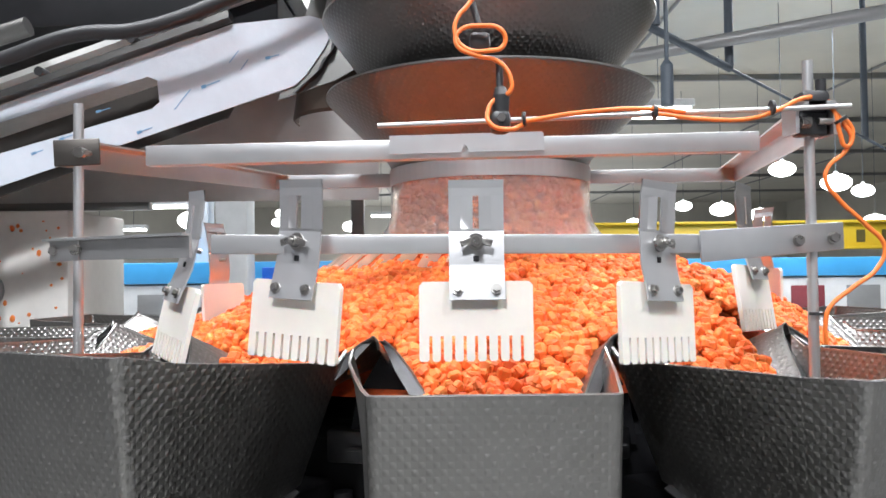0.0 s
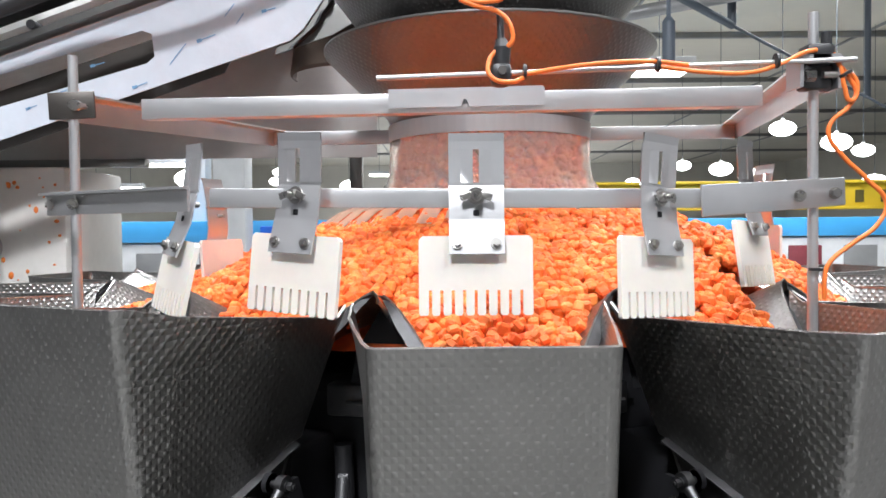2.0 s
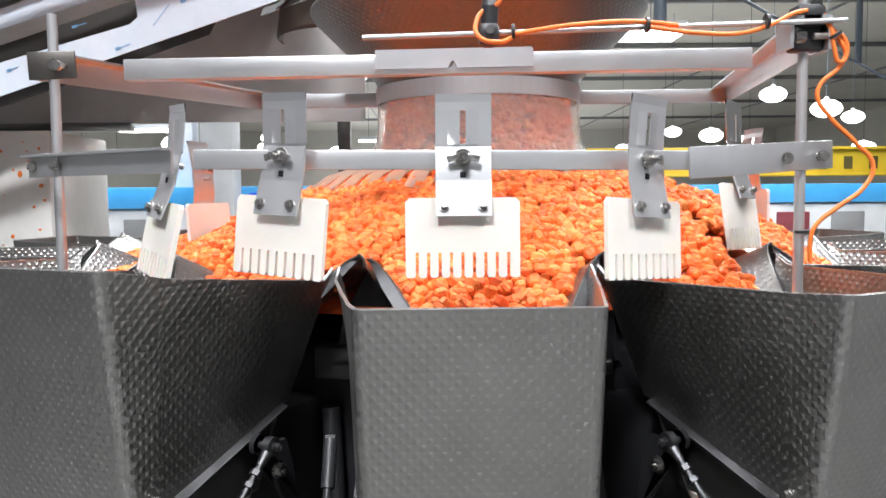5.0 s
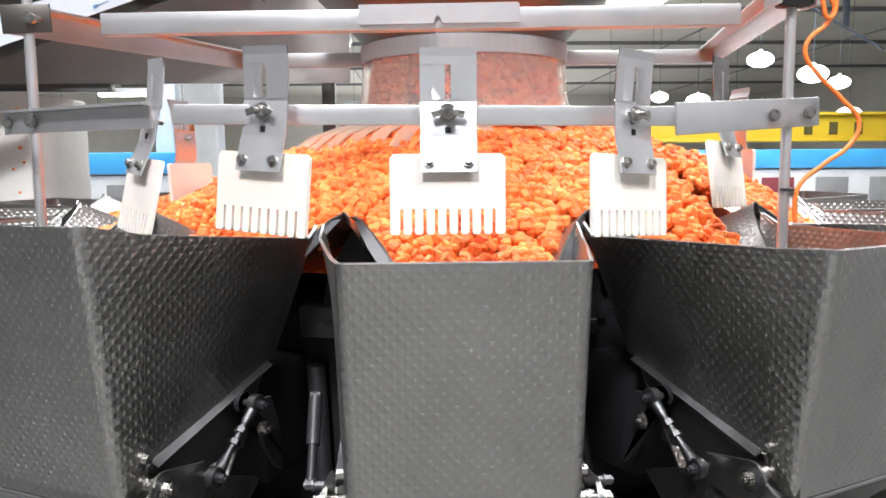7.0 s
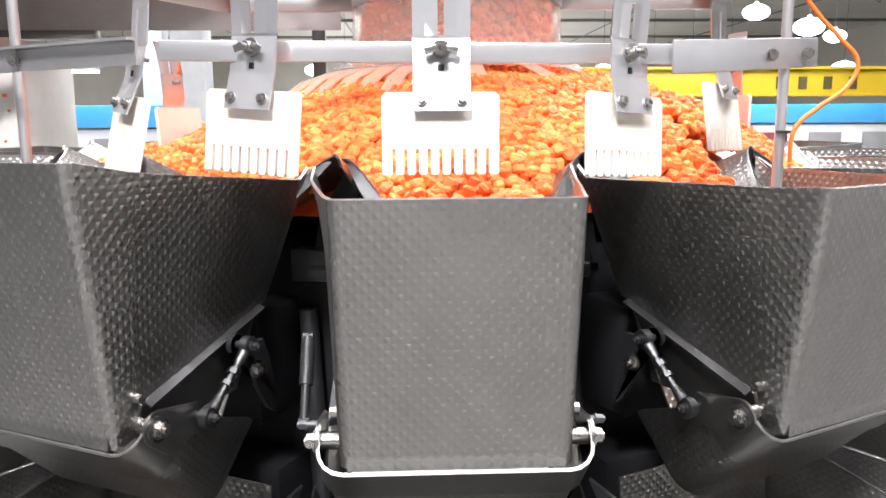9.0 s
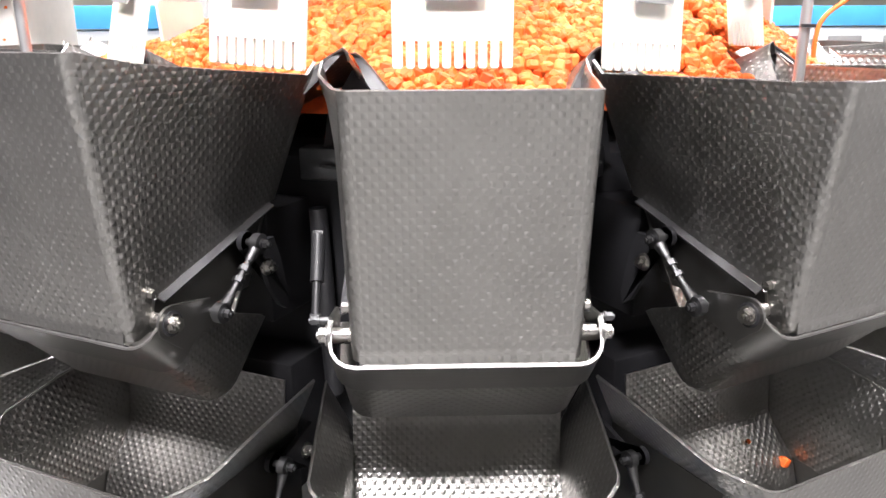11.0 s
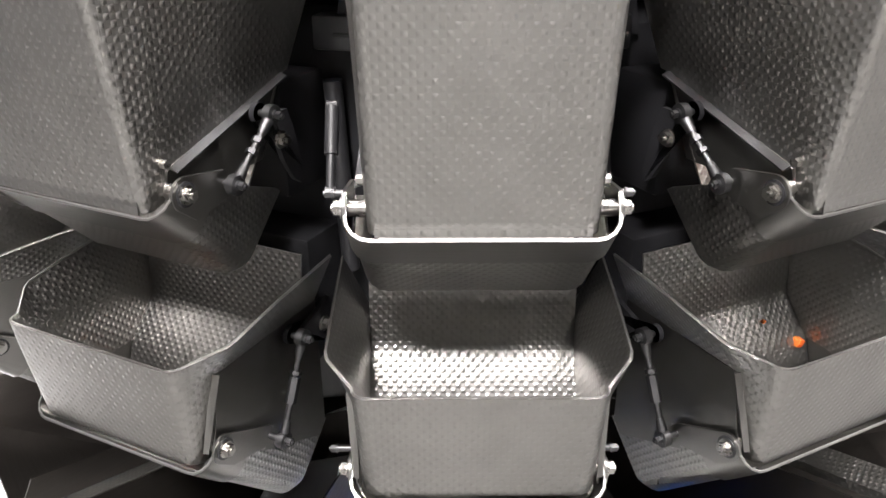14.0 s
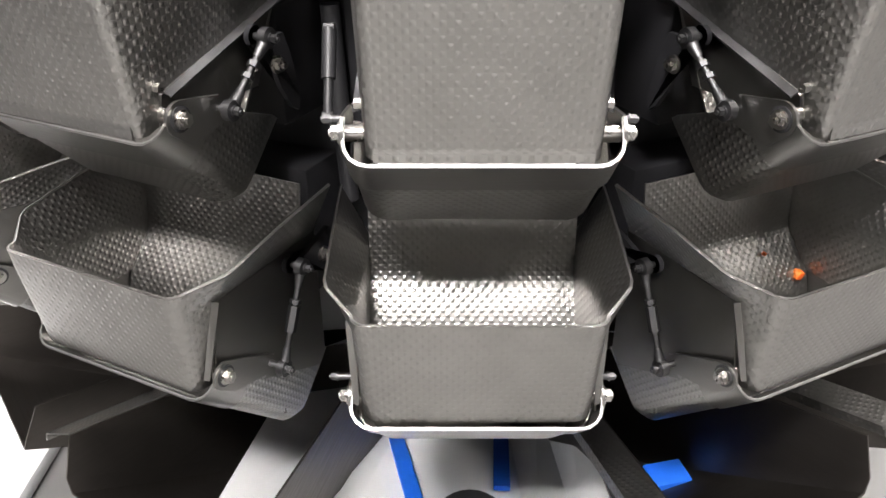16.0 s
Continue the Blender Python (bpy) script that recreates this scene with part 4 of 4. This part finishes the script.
box(bm, -1.7, 0.36, Z0 + 0.62, -0.45, 0.9, Z0 + 0.80, None, 0.01)
part("drive_housing", bm, DARK, conveyor, "dark drive housing")
# slab added above the view to keep the overhead lamps off the funnel
bm = bmesh.new()
box(bm, -0.45, -0.25, Z0 + 0.95, 0.4, 0.7, Z0 + 1.05, None, 0.01)
part("canopy", bm, DARK, conveyor, "unseen dark slab added to shade the funnel")

for x in (-1.9, -1.3):
    bm = bmesh.new()
    z = 0.07 + (x + 1.5) * 0.33
    box(bm, x - 0.025, 0.46, 0.0, x + 0.025, 0.51, Z0 + z, None, 0.004)
    part("stand", bm, SHEET, conveyor, "square steel stand")
guard = empty("splash_guard", "grey reflective steel guard sheet behind the conveyor", "guard")
bm = bmesh.new()
box(bm, -2.6, 0.90, Z0 + 0.225, -0.25, 0.905, Z0 + 0.95)
part("guard_sheet", bm, STEEL_DARK, guard)
bm = bmesh.new()
box(bm, -2.6, 0.88, Z0 + 0.200, -0.98, 0.92, Z0 + 0.225, None, 0.003)
part("guard_rail", bm, SHEET, guard)
for x in (-2.5, -0.32):
    bm = bmesh.new()
    box(bm, x - 0.02, 0.907, 0.0, x + 0.02, 0.947, Z0 + 0.95, None, 0.003)
    part("guard_post", bm, SHEET, guard)
panel = empty("side_cabinet", "white machine cabinet splashed with orange carrot specks", "cabinet")
bm = bmesh.new()
box(bm, -2.4, 0.62, 0.0, -1.105, 1.0, Z0 + 0.180, None, 0.008)
part("cabinet_body", bm, plain("stained_white_panel", (0.72, 0.70, 0.66), 0.45, 0, 0.16, 6), panel)
spec_rng = random.Random(5)
for i in range(26):
    x, z, r = spec_rng.uniform(-1.30, -1.12), Z0 + spec_rng.uniform(-0.2, 0.15), spec_rng.uniform(0.003, 0.009)
    bm = bmesh.new()
    bmesh.ops.create_icosphere(bm, subdivisions=1, radius=r, matrix=pose(x, 0.619, z) @ Matrix.Diagonal((1, 0.3, spec_rng.uniform(0.6, 1.4), 1)))
    part("carrot_speck", bm, CARROT, panel, "dried orange carrot speck")
bm = bmesh.new()
cyl(bm, (-1.335, 0.61, Z0 - 0.045), (-1.335, 0.63, Z0 - 0.045), 0.05, 24)
part("round_latch", bm, BRIGHT, panel)
for x, z in ((-0.585, 0.236), (-0.61, 0.52)):
    bm = bmesh.new()
    box(bm, -0.012, -0.008, -0.008, 0.012, 0.008, 0.008, pose(x, 0.894, Z0 + z + 0.06, 10, 20, 30), 0.002)
    part("stuck_carrot", bm, CARROT, guard, "carrot piece stuck on the sheet")

# ---- below the weigh hoppers ----
WHITE_PAINT = plain("white_deck_paint", (0.74, 0.75, 0.76), 0.35, 0, 0.08, 3)
BLUE = plain("blue_guide_plastic", (0.01, 0.12, 0.62), 0.35)


def discharge_chute():
    """A steep tray under each weigh hopper that leads to the middle; its dark colour holds the shade."""
    top = empty("discharge_chute", "steel discharge chute under its weigh hopper, shade put into its dark colour", "chute", "discharge chutes")
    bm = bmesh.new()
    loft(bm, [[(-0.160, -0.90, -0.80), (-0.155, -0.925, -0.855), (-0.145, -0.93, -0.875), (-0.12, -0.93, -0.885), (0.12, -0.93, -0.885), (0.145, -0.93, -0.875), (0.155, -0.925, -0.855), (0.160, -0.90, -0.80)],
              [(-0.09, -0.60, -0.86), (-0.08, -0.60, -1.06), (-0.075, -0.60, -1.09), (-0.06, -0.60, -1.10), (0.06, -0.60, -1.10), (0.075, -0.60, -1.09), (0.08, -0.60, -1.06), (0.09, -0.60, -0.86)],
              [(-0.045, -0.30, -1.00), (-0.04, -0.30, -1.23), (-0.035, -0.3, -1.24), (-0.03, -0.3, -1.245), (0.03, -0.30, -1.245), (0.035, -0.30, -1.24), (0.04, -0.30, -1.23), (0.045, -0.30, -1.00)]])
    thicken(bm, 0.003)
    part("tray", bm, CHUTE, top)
    bm = bmesh.new()
    loft(bm, [[(-0.160, -0.90, -0.800), (-0.090, -0.60, -0.860)], [(-0.200, -0.905, -0.812), (-0.130, -0.605, -0.868)], [(-0.203, -0.905, -0.824), (-0.133, -0.605, -0.88)]])
    thicken(bm, 0.002)
    part("tray_edge", bm, DIMPLE, top, "dimpled folded edge")
    return top


chute = discharge_chute()
chute.matrix_basis = head(1)
for k in (-1, 2, -2, 3, -3, 4, -4):
    copy_thing(chute, head(k))
spout = empty("front_discharge_spout", "bright open steel discharge spout with blue guide strips", "chute")
bm = bmesh.new()
loft(bm, [[(-0.36, -0.86, 0.36), (-0.22, -0.85, 0.27), (-0.10, -0.84, 0.24), (0.10, -0.84, 0.24), (0.17, -0.85, 0.27), (0.21, -0.86, 0.34)],
          [(-0.30, -0.32, 0.26), (-0.19, -0.31, 0.16), (-0.09, -0.30, 0.12), (0.09, -0.30, 0.12), (0.15, -0.31, 0.16), (0.19, -0.32, 0.25)],
          [(-0.38, -0.10, 0.46), (-0.24, -0.05, 0.38), (-0.1, -0.02, 0.34), (0.1, -0.02, 0.34), (0.24, -0.05, 0.38), (0.38, -0.10, 0.46)]])
thicken(bm, 0.003)
part("spout_sheet", bm, WHITE_PAINT, spout, smooth=False)
for a, b in (((-0.078, -0.64, 0.205), (-0.145, -0.34, 0.14)), ((0.064, -0.60, 0.196), (0.080, -0.34, 0.138))):
    a, b = Vector(a), Vector(b)
    bm = bmesh.new()
    m = Matrix.Translation((a + b) / 2) @ (b - a).to_track_quat("Z", "Y").to_matrix().to_4x4()
    L = (b - a).length / 2
    box(bm, -0.014, -0.005, -L, 0.014, 0.005, L, m, 0.002)
    part("guide_strip", bm, BLUE, spout, "blue plastic guide strip")
blue_box = empty("blue_guide_block", "blue plastic block beside the discharge chute", "block")
bm = bmesh.new()
box(bm, -0.036, -0.022, -0.012, 0.036, 0.022, 0.012, pose(0.332, -0.60, 0.225, 10, 8, 20), 0.004)
part("block_body", bm, BLUE, blue_box)
bm = bmesh.new()
cyl(bm, (0.01, -0.66, 0.0), (0.01, -0.66, 0.20), 0.055, 24)
thing("drain_boot", bm, RUBBER, "black rubber boot at the spout's mouth", "boot")

bm = bmesh.new()
box(bm, -1.7, -0.62, 0.0, -0.84, 0.4, 0.04, None, 0.01)
thing("white_floor_plate", bm, WHITE_PAINT, "white painted plate on the deck under the chutes", "plate")

# ---- the hall ----
FLOOR = plain("pale_resin_floor", (0.6, 0.61, 0.62), 0.3, 0, 0.1, 1.2, 0.0008)
PAINT = plain("pale_wall_paint", (0.68, 0.66, 0.6), 0.6, 0, 0.08, 0.8)
CEIL = plain("pale_ceiling_panel", (0.72, 0.69, 0.61), 0.7, 0, 0.1, 0.6)
GIRDER = plain("dark_blue_steelwork", (0.06, 0.075, 0.095), 0.5, 0, 0.2, 3)
PIPE = plain("grey_pipe", (0.28, 0.28, 0.28), 0.4, 0.3, 0.15, 3)
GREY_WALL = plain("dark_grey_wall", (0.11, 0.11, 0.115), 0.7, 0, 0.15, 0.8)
DECK = plain("grey_deck_coating", (0.15, 0.149, 0.146), 0.5, 0, 0.2, 3)
YELLOW = plain("yellow_crane_paint", (0.72, 0.5, 0.03), 0.45, 0, 0.1, 2)
BLUE_GUARD = plain("sky_blue_guard", (0.06, 0.34, 0.68), 0.4, 0, 0.1, 2)
OFF = plain("off_white_machine", (0.62, 0.63, 0.63), 0.4, 0, 0.12, 3)
GLOW = glow("lamp_glass", (1.0, 0.98, 0.94), 12.0)


def slab(name, x0, y0, z0, x1, y1, z1, mat, label="", category=""):
    bm = bmesh.new()
    box(bm, x0, y0, z0, x1, y1, z1)
    return thing(name, bm, mat, label or "plain pale part of the hall", category or "building", "", "structure", smooth=False)


slab("ground", -30, -14, -0.2, 30, 60, -0.02, FLOOR, "pale grey resin factory floor", "floor")
slab("ceiling", -30, -14, 5.4, 30, 60, 5.6, CEIL, "pale panelled factory ceiling", "ceiling")
# unseen dark slab, added so the hoppers reflect darkness from above
slab("ceiling_dark", -7, -12, 5.3, 7, 4, 5.38, GREY_WALL, "unseen dark ceiling slab added to keep the steel's reflections dark", "ceiling")
slab("wall_north", -30, 48, 0.0, 30, 48.2, 5.4, PAINT, "pale painted hall wall", "wall")
slab("wall_south", -30, -12.2, 0.0, 30, -12.0, 5.4, GREY_WALL, "dark grey hall wall", "wall")
# low pale reflector added behind the eye; it brightens the dimples' upper slopes
slab("partition", -3.2, -5.7, 0.0, 3.4, -5.5, 1.2, plain("pale_reflector_paint", (0.74, 0.74, 0.73), 0.6, 0, 0.1, 0.8), "unseen low pale reflector wall added to brighten the hopper dimples", "wall")
slab("deck", -5, -12, -0.02, 5, 3.2, 0.0, DECK, "grey anti-slip weigher deck", "deck")
slab("wall_left_bay", -4.2, -12, 0.0, -4.0, -0.6, 5.3, GREY_WALL, "dark grey wall of the weigher bay", "wall")
slab("wall_right_bay", 4.4, -12, 0.0, 4.6, -0.6, 5.3, plain("mid_grey_wall", (0.36, 0.36, 0.36), 0.6, 0, 0.12, 0.8), "grey wall of the weigher bay", "wall")
slab("wall_west", -16.2, -12, 0.0, -16, 48, 5.4, PAINT, "pale painted hall wall", "wall")
slab("wall_east", 22, -12, 0.0, 22.2, 48, 5.4, PAINT, "pale painted hall wall", "wall")


def hall_bar(name, a, b, r, mat, label, category, square=False):
    bm = bmesh.new()
    if square:
        a, b = Vector(a), Vector(b)
        m = Matrix.Translation((a + b) / 2) @ (b - a).to_track_quat("X", "Z").to_matrix().to_4x4()
        L = (b - a).length / 2
        box(bm, -L, -r, -r, L, r, r, m, r * 0.1)
    else:
        cyl(bm, a, b, r, 14)
    return thing(name, bm, mat, label, category)


for y in (15, 20, 26, 33, 40):
    b = hall_bar("roof_girder", (-15.8, y, 5.15 if y < 14 else 5.34), (21.8, y, 5.15 if y < 14 else 5.34), 0.11 if y < 14 else 0.06, GIRDER if y < 14 else PIPE, "steel roof girder under the ceiling", "girder", True)
    b["group"] = "roof girders"
for x in (-9, -3, 3.6, 9, 15):
    b = hall_bar("roof_purlin", (x, 3.0, 5.37), (x, 47.5, 5.37), 0.03, PIPE, "grey service pipe under the roof girders", "pipe")
    b["group"] = "service pipes"
hall_bar("overhead_pipe", (1.2, 4.9, 2.97), (4.6, 4.2, 3.38), 0.056, PIPE, "thick grey pipe hanging across the hall", "pipe")


def bearing(sx, sz, d):
    """A point of the hall by its slopes to the side and up, d metres ahead of the eye."""
    return Vector((-0.036 + sx * d, -1.536 + d, Z0 + sz * d))


for a, b, r in (((0.235, 0.335, 5.6), (0.375, 0.259, 6.4), 0.032), ((0.375, 0.259, 6.4), (0.60, 0.138, 8.2), 0.014)):
    c = hall_bar("cable_conduit", bearing(*a), bearing(*b), r, GIRDER, "thin blue-black conduit sloping across the hall", "conduit")
    c["group"] = "conduits"
for sx, sz, d, r in ((0.279, 0.318, 5.8, 0.03), (0.374, 0.262, 6.4, 0.036), (0.55, 0.165, 7.8, 0.03)):
    q = bearing(sx, sz, d)
    b = hall_bar("hanger", q, (q.x, q.y, 5.4), r, GIRDER, "dark blue steel pipe hanger", "hanger")
    b["group"] = "pipe hangers"
drop = empty("hanging_motor", "dark blue hanging cylinder under a steel rod", "cylinder")
q = bearing(0.292, 0.211, 5.6)
bm = bmesh.new()
cyl(bm, q, q + Vector((0, 0, 0.30)), 0.046, 20)
cyl(bm, q + Vector((0, 0, 0.30)), q + Vector((0, 0, 0.34)), 0.046, 20, 0.02)
part("cylinder", bm, GIRDER, drop)
bm = bmesh.new()
cyl(bm, q + Vector((0, 0, 0.33)), (q.x, q.y, 5.4), 0.016, 10)
part("rod", bm, GIRDER, drop)


def ceiling_lamp(x, y, z, w, l, round_=False):
    top = empty("ceiling_lamp", "bright white lamp hanging under the factory ceiling", "lamp", "ceiling lamps")
    bm = bmesh.new()
    if round_:
        cyl(bm, (x, y, z + w * 0.12), (x, y, z + w * 0.12 + 0.06), 0.04, 12, 0.03)
    else:
        box(bm, x - w / 2 - 0.03, y - l / 2, z, x + w / 2 + 0.03, y + l / 2, z + 0.08, None, 0.01)
    part("housing", bm, OFF, top)
    bm = bmesh.new()
    if round_:
        bmesh.ops.create_uvsphere(bm, u_segments=16, v_segments=10, radius=w * 0.5, matrix=pose(x, y, z - w * 0.12) @ Matrix.Diagonal((1, 1, 0.6, 1)))
    else:
        box(bm, x - w / 2, y - l / 2 + 0.02, z - 0.05, x + w / 2, y + l / 2 - 0.02, z - 0.004, None, 0.01)
    part("tube", bm, GLOW, top, "glowing white diffuser")
    bm = bmesh.new()
    cyl(bm, (x, y, z + 0.05), (x, y, 5.4), 0.005, 6)
    part("drop_rod", bm, GIRDER, top)
    return top


# lamps by bearing: sideways slope, rise slope, distance, width, length along the hall, round
for sx, sz, d, w, l, rd in ((-0.135, 0.150, 12, 1.1, 0.3, False), (0.28, 0.205, 8.5, 0.6, 0.5, False), (-0.36, 0.088, 14, 1.3, 0.25, False), (-0.33, 0.073, 14, 0.6, 0.3, True),
                            (-0.215, 0.078, 16, 0.3, 0.3, True), (-0.22, 0.066, 20, 0.36, 0.3, True), (-0.455, 0.062, 15, 0.2, 0.2, True), (-0.41, 0.058, 16, 0.5, 0.2, False), (-0.125, 0.060, 22, 0.5, 0.3, True),
                            (-0.085, 0.072, 20, 0.5, 0.3, False), (0.36, 0.078, 15, 0.45, 0.3, True), (0.44, 0.130, 12, 0.4, 0.3, True), (0.51, 0.112, 11, 0.42, 0.3, True), (0.545, 0.100, 13, 0.36, 0.3, True),
                            (0.245, 0.060, 20, 0.4, 0.3, True), (0.31, 0.082, 18, 0.4, 0.3, True), (0.30, 0.055, 24, 0.4, 0.3, True), (0.41, 0.070, 17, 0.5, 0.3, True), (0.56, 0.06, 16, 0.5, 0.3, True)):
    ceiling_lamp(-0.036 + sx * d, -1.536 + d, Z0 + sz * d, w, l, rd)
# housings out of view, made up to go with the added key and fill lights
for x, y, w, l in ((1.8, -2.5, 0.9, 1.5), (-0.95, 0.45, 0.35, 0.9), (0.95, 0.45, 0.35, 0.9), (-2.2, -0.4, 0.4, 1.8), (-0.8, -3.5, 0.8, 0.6), (2.6, 1.0, 0.4, 1.8)):
    ceiling_lamp(x, y, 4.32 if y > -2 else 4.67 if x > 1 else 4.57, w, l)


def column(x, y, w, mat):
    bm = bmesh.new()
    box(bm, x - w / 2, y - w / 2, 0, x + w / 2, y + w / 2, 5.4, None, 0.02)
    return tagged(thing("column", bm, mat, "white painted square steel hall column", "column", "hall columns"), kind="structure")


for x, y, w in ((-2.45, 7.2, 0.36), (-3.55, 9.4, 0.3)):
    column(x, y, w, OFF)
for x in (1.75, 11.8):
    b = hall_bar("crane_hanger", (x, 12.15, Z0 + 0.76), (x, 12.15, 5.4), 0.06, YELLOW, "yellow crane girder hanger", "hanger")
    b["group"] = "crane hangers"
girder = empty("crane_girder", "yellow painted crane girder with worn black lettering", "crane girder")
bm = bmesh.new()
box(bm, 1.6, 12.0, Z0 + 0.30, 12.0, 12.3, Z0 + 0.74, None, 0.02)
part("girder_web", bm, YELLOW, girder)
for z in (Z0 + 0.28, Z0 + 0.74):
    bm = bmesh.new()
    box(bm, 1.6, 11.9, z, 12.0, 12.4, z + 0.05, None, 0.01)
    part("girder_flange", bm, YELLOW, girder)
WORN = plain("worn_black_paint", (0.10, 0.08, 0.02), 0.6)
for i, x in enumerate((6.35, 6.75, 7.2, 7.65)):
    bm = bmesh.new()
    box(bm, x, 11.985, Z0 + 0.40, x + 0.15, 11.998, Z0 + 0.62)
    part("lettering", bm, WORN, girder, "black lettering worn to a bar")


def packing_machine(x, y, w, h, body, band):
    top = empty("packing_machine", "blurred white packing machine under a sky-blue guard beam", "machine", "machines across the hall")
    bm = bmesh.new()
    box(bm, x - w / 2, y, 0.0, x + w / 2, y + 1.2, h - 0.30, None, 0.02)
    part("machine_body", bm, body, top)
    bm = bmesh.new()
    box(bm, x - w / 2 - 0.1, y - 0.05, h - 0.28, x + w / 2 + 0.1, y + 1.25, h, None, 0.02)
    part("guard_beam", bm, band, top, "sky-blue guard beam")
    n = max(2, int(w / 0.8))
    for i in range(n):
        xa = x - w / 2 + w * (i + 0.15) / n
        bm = bmesh.new()
        box(bm, xa, y - 0.03, h - 0.85, xa + w / n * 0.6, y - 0.002, h - 0.42, None, 0.01)
        part("window", bm, PIPE if i % 3 else plain("dark_red_panel", (0.2, 0.04, 0.05), 0.4), top, "grey machine window")
    return top


packing_machine(-3.0, 8.6, 4.2, Z0 + 0.13, OFF, BLUE_GUARD)
packing_machine(-8.2, 10.5, 4.0, Z0 + 0.15, OFF, BLUE_GUARD)
packing_machine(5.0, 10.0, 5.0, Z0 + 0.12, OFF, BLUE_GUARD)
packing_machine(1.0, 13.0, 3.0, Z0 + 0.10, OFF, BLUE_GUARD)
bm = bmesh.new()
box(bm, -2.25, 7.6, 0.0, -2.0, 7.9, Z0 + 0.05, None, 0.02)
thing("blue_bin", bm, BLUE, "deep blue plastic bin beside the column", "bin")

# ---- loose carrot pieces ----


def carrot_piece(x, y, z, s=0.013, turn=(10, 20, 30)):
    bm = bmesh.new()
    box(bm, -s / 2, -s / 2, -s / 2, s / 2, s / 2, s / 2, None, s * 0.17)
    ob = thing("carrot_piece", bm, CARROT, "single orange carrot dice", "carrot", "loose carrot dice")
    ob.matrix_basis = pose(x, y, z, *turn)
    return ob


carrot_piece(-0.834, -0.31, Z0 - 0.89)
carrot_piece(-0.754, -0.46, Z0 - 0.945, 0.015)
for x, y, z, s_ in ((0.104, -0.775, -0.602, 0.012), (0.06, -0.752, -0.572, 0.005)):
    q = head(-1) @ Vector((x, y, z))
    carrot_piece(q.x, q.y, q.z, s_)
falling = {}
for n, (k, x, y, t) in enumerate(((-1, -0.025, -0.85, 12.42), (-1, 0.072, -0.86, 12.44), (-1, -0.004, -0.84, 12.40), (-1, 0.03, -0.85, 12.46), (-1, 0.05, -0.83, 12.5), (-1, -0.04, -0.86, 12.52),
                                  (-1, -0.03, -0.85, 14.92), (-1, 0.06, -0.86, 14.94), (-1, 0.0, -0.84, 14.90), (-1, -0.045, -0.86, 14.95), (-1, 0.035, -0.85, 14.96), (-1, 0.08, -0.84, 14.98))):
    falling[n] = (carrot_piece(0, 0, 0.5, 0.015 + 0.002 * (n % 3)), k, x, y, t)


spilling = [(carrot_piece(0, 0, 0.5, 0.014), 0.09 * math.sin(i * 2.1), 0.07 * math.cos(i * 1.7), 15.46 + 0.0012 * i) for i in range(130)]


def swing(t, events, open_=42.0, rise=0.12, fall=0.16):
    """How far a gate stands open at t: events are (start, end) of standing open."""
    best = 0.0
    for a, b in events:
        if a - rise < t < b + fall:
            f = 1.0
            if t < a:
                f = (t - a + rise) / rise
            elif t > b:
                f = 1 - (t - b) / fall
            best = max(best, f * f * (3 - 2 * f))
    return best * open_


def drive(top, g, events, open_=42.0):
    """Keys the gate, rods and cranks of one hopper."""
    times = {0.0, 16.0}
    for a, b in events:
        times |= {round(a - 0.12 + 0.04 * i, 3) for i in range(4)} | {round(b + 0.04 * i, 3) for i in range(5)}
    times = sorted({round(round(t * FPS) / FPS, 4) for t in times if 0 <= t <= 16})
    for ob in top.children:
        base = ob.name.split(".")[0]
        if base not in ("gate", "link_rod", "crank"):
            continue
        rows = []
        for t in times:
            m = linkage(g, swing(t, events, open_))
            if base == "gate":
                rows.append((t, m[0]))
            elif base == "link_rod":
                rows.append((t, pose(ob["side"] * g["xlink"], 0, 0) @ m[1]))
            else:
                rows.append((t, m[2]))
        walk(ob, rows)


def motions():
    for ob, x, y, t0 in spilling:
        # drops from the open weigh hopper down the front spout
        rest = head(1) @ pose(x, -0.79 + y * 0.25, -0.685)
        end = pose(0.03 + x * 0.4, -0.36 + y * 0.4, Z0 - 1.215, 170, 130, 80)
        rows = [(0.0, rest), (t0 - 0.07, rest), (t0 - 0.01, pose(-0.16 + x * 0.5, -0.50 + y * 0.4, Z0 - 1.03, 80, 40, 20)),
                (t0 + 0.07, pose(-0.08 + x, -0.49 + y * 0.6, Z0 - 1.05, 130, 90, 50)), (t0 + 0.14, pose(x, -0.46 + y * 0.6, Z0 - 1.08, 160, 120, 70)), (t0 + 0.25, end), (16.0, end)]
        walk(ob, rows)
    for ob, k, x, y, t0 in falling.values():
        t0 -= 0.06
        # rests in the feed hopper, drops as the gate opens and comes to rest low in the weigh hopper
        rows = [(0.0, head(k) @ pose(x, y, -0.30))]
        for i in range(6):
            t = t0 + 0.04 * i
            rows.append((t, head(k) @ pose(x, y + 0.012 * i, -0.30 - 4.9 * (0.04 * i + 0.10) ** 2 + 0.049, 35 * i, 28 * i, 20 * i)))
        last = head(k) @ pose(x, y + 0.09, -0.735, 170, 120, 60)
        rows += [(t0 + 0.30, last), (16.0, last)]
        walk(ob, rows)
    drive(upper[0], UP, [(7.82, 8.06), (9.60, 9.98), (11.28, 11.70), (13.12, 13.50), (14.95, 15.30)])
    drive(upper[-1], UP, [(7.90, 8.3), (10.1, 10.60), (12.48, 12.80), (14.98, 15.32)])
    drive(lower[1], LOW, [(15.18, 15.82)], 42.0)


motions()
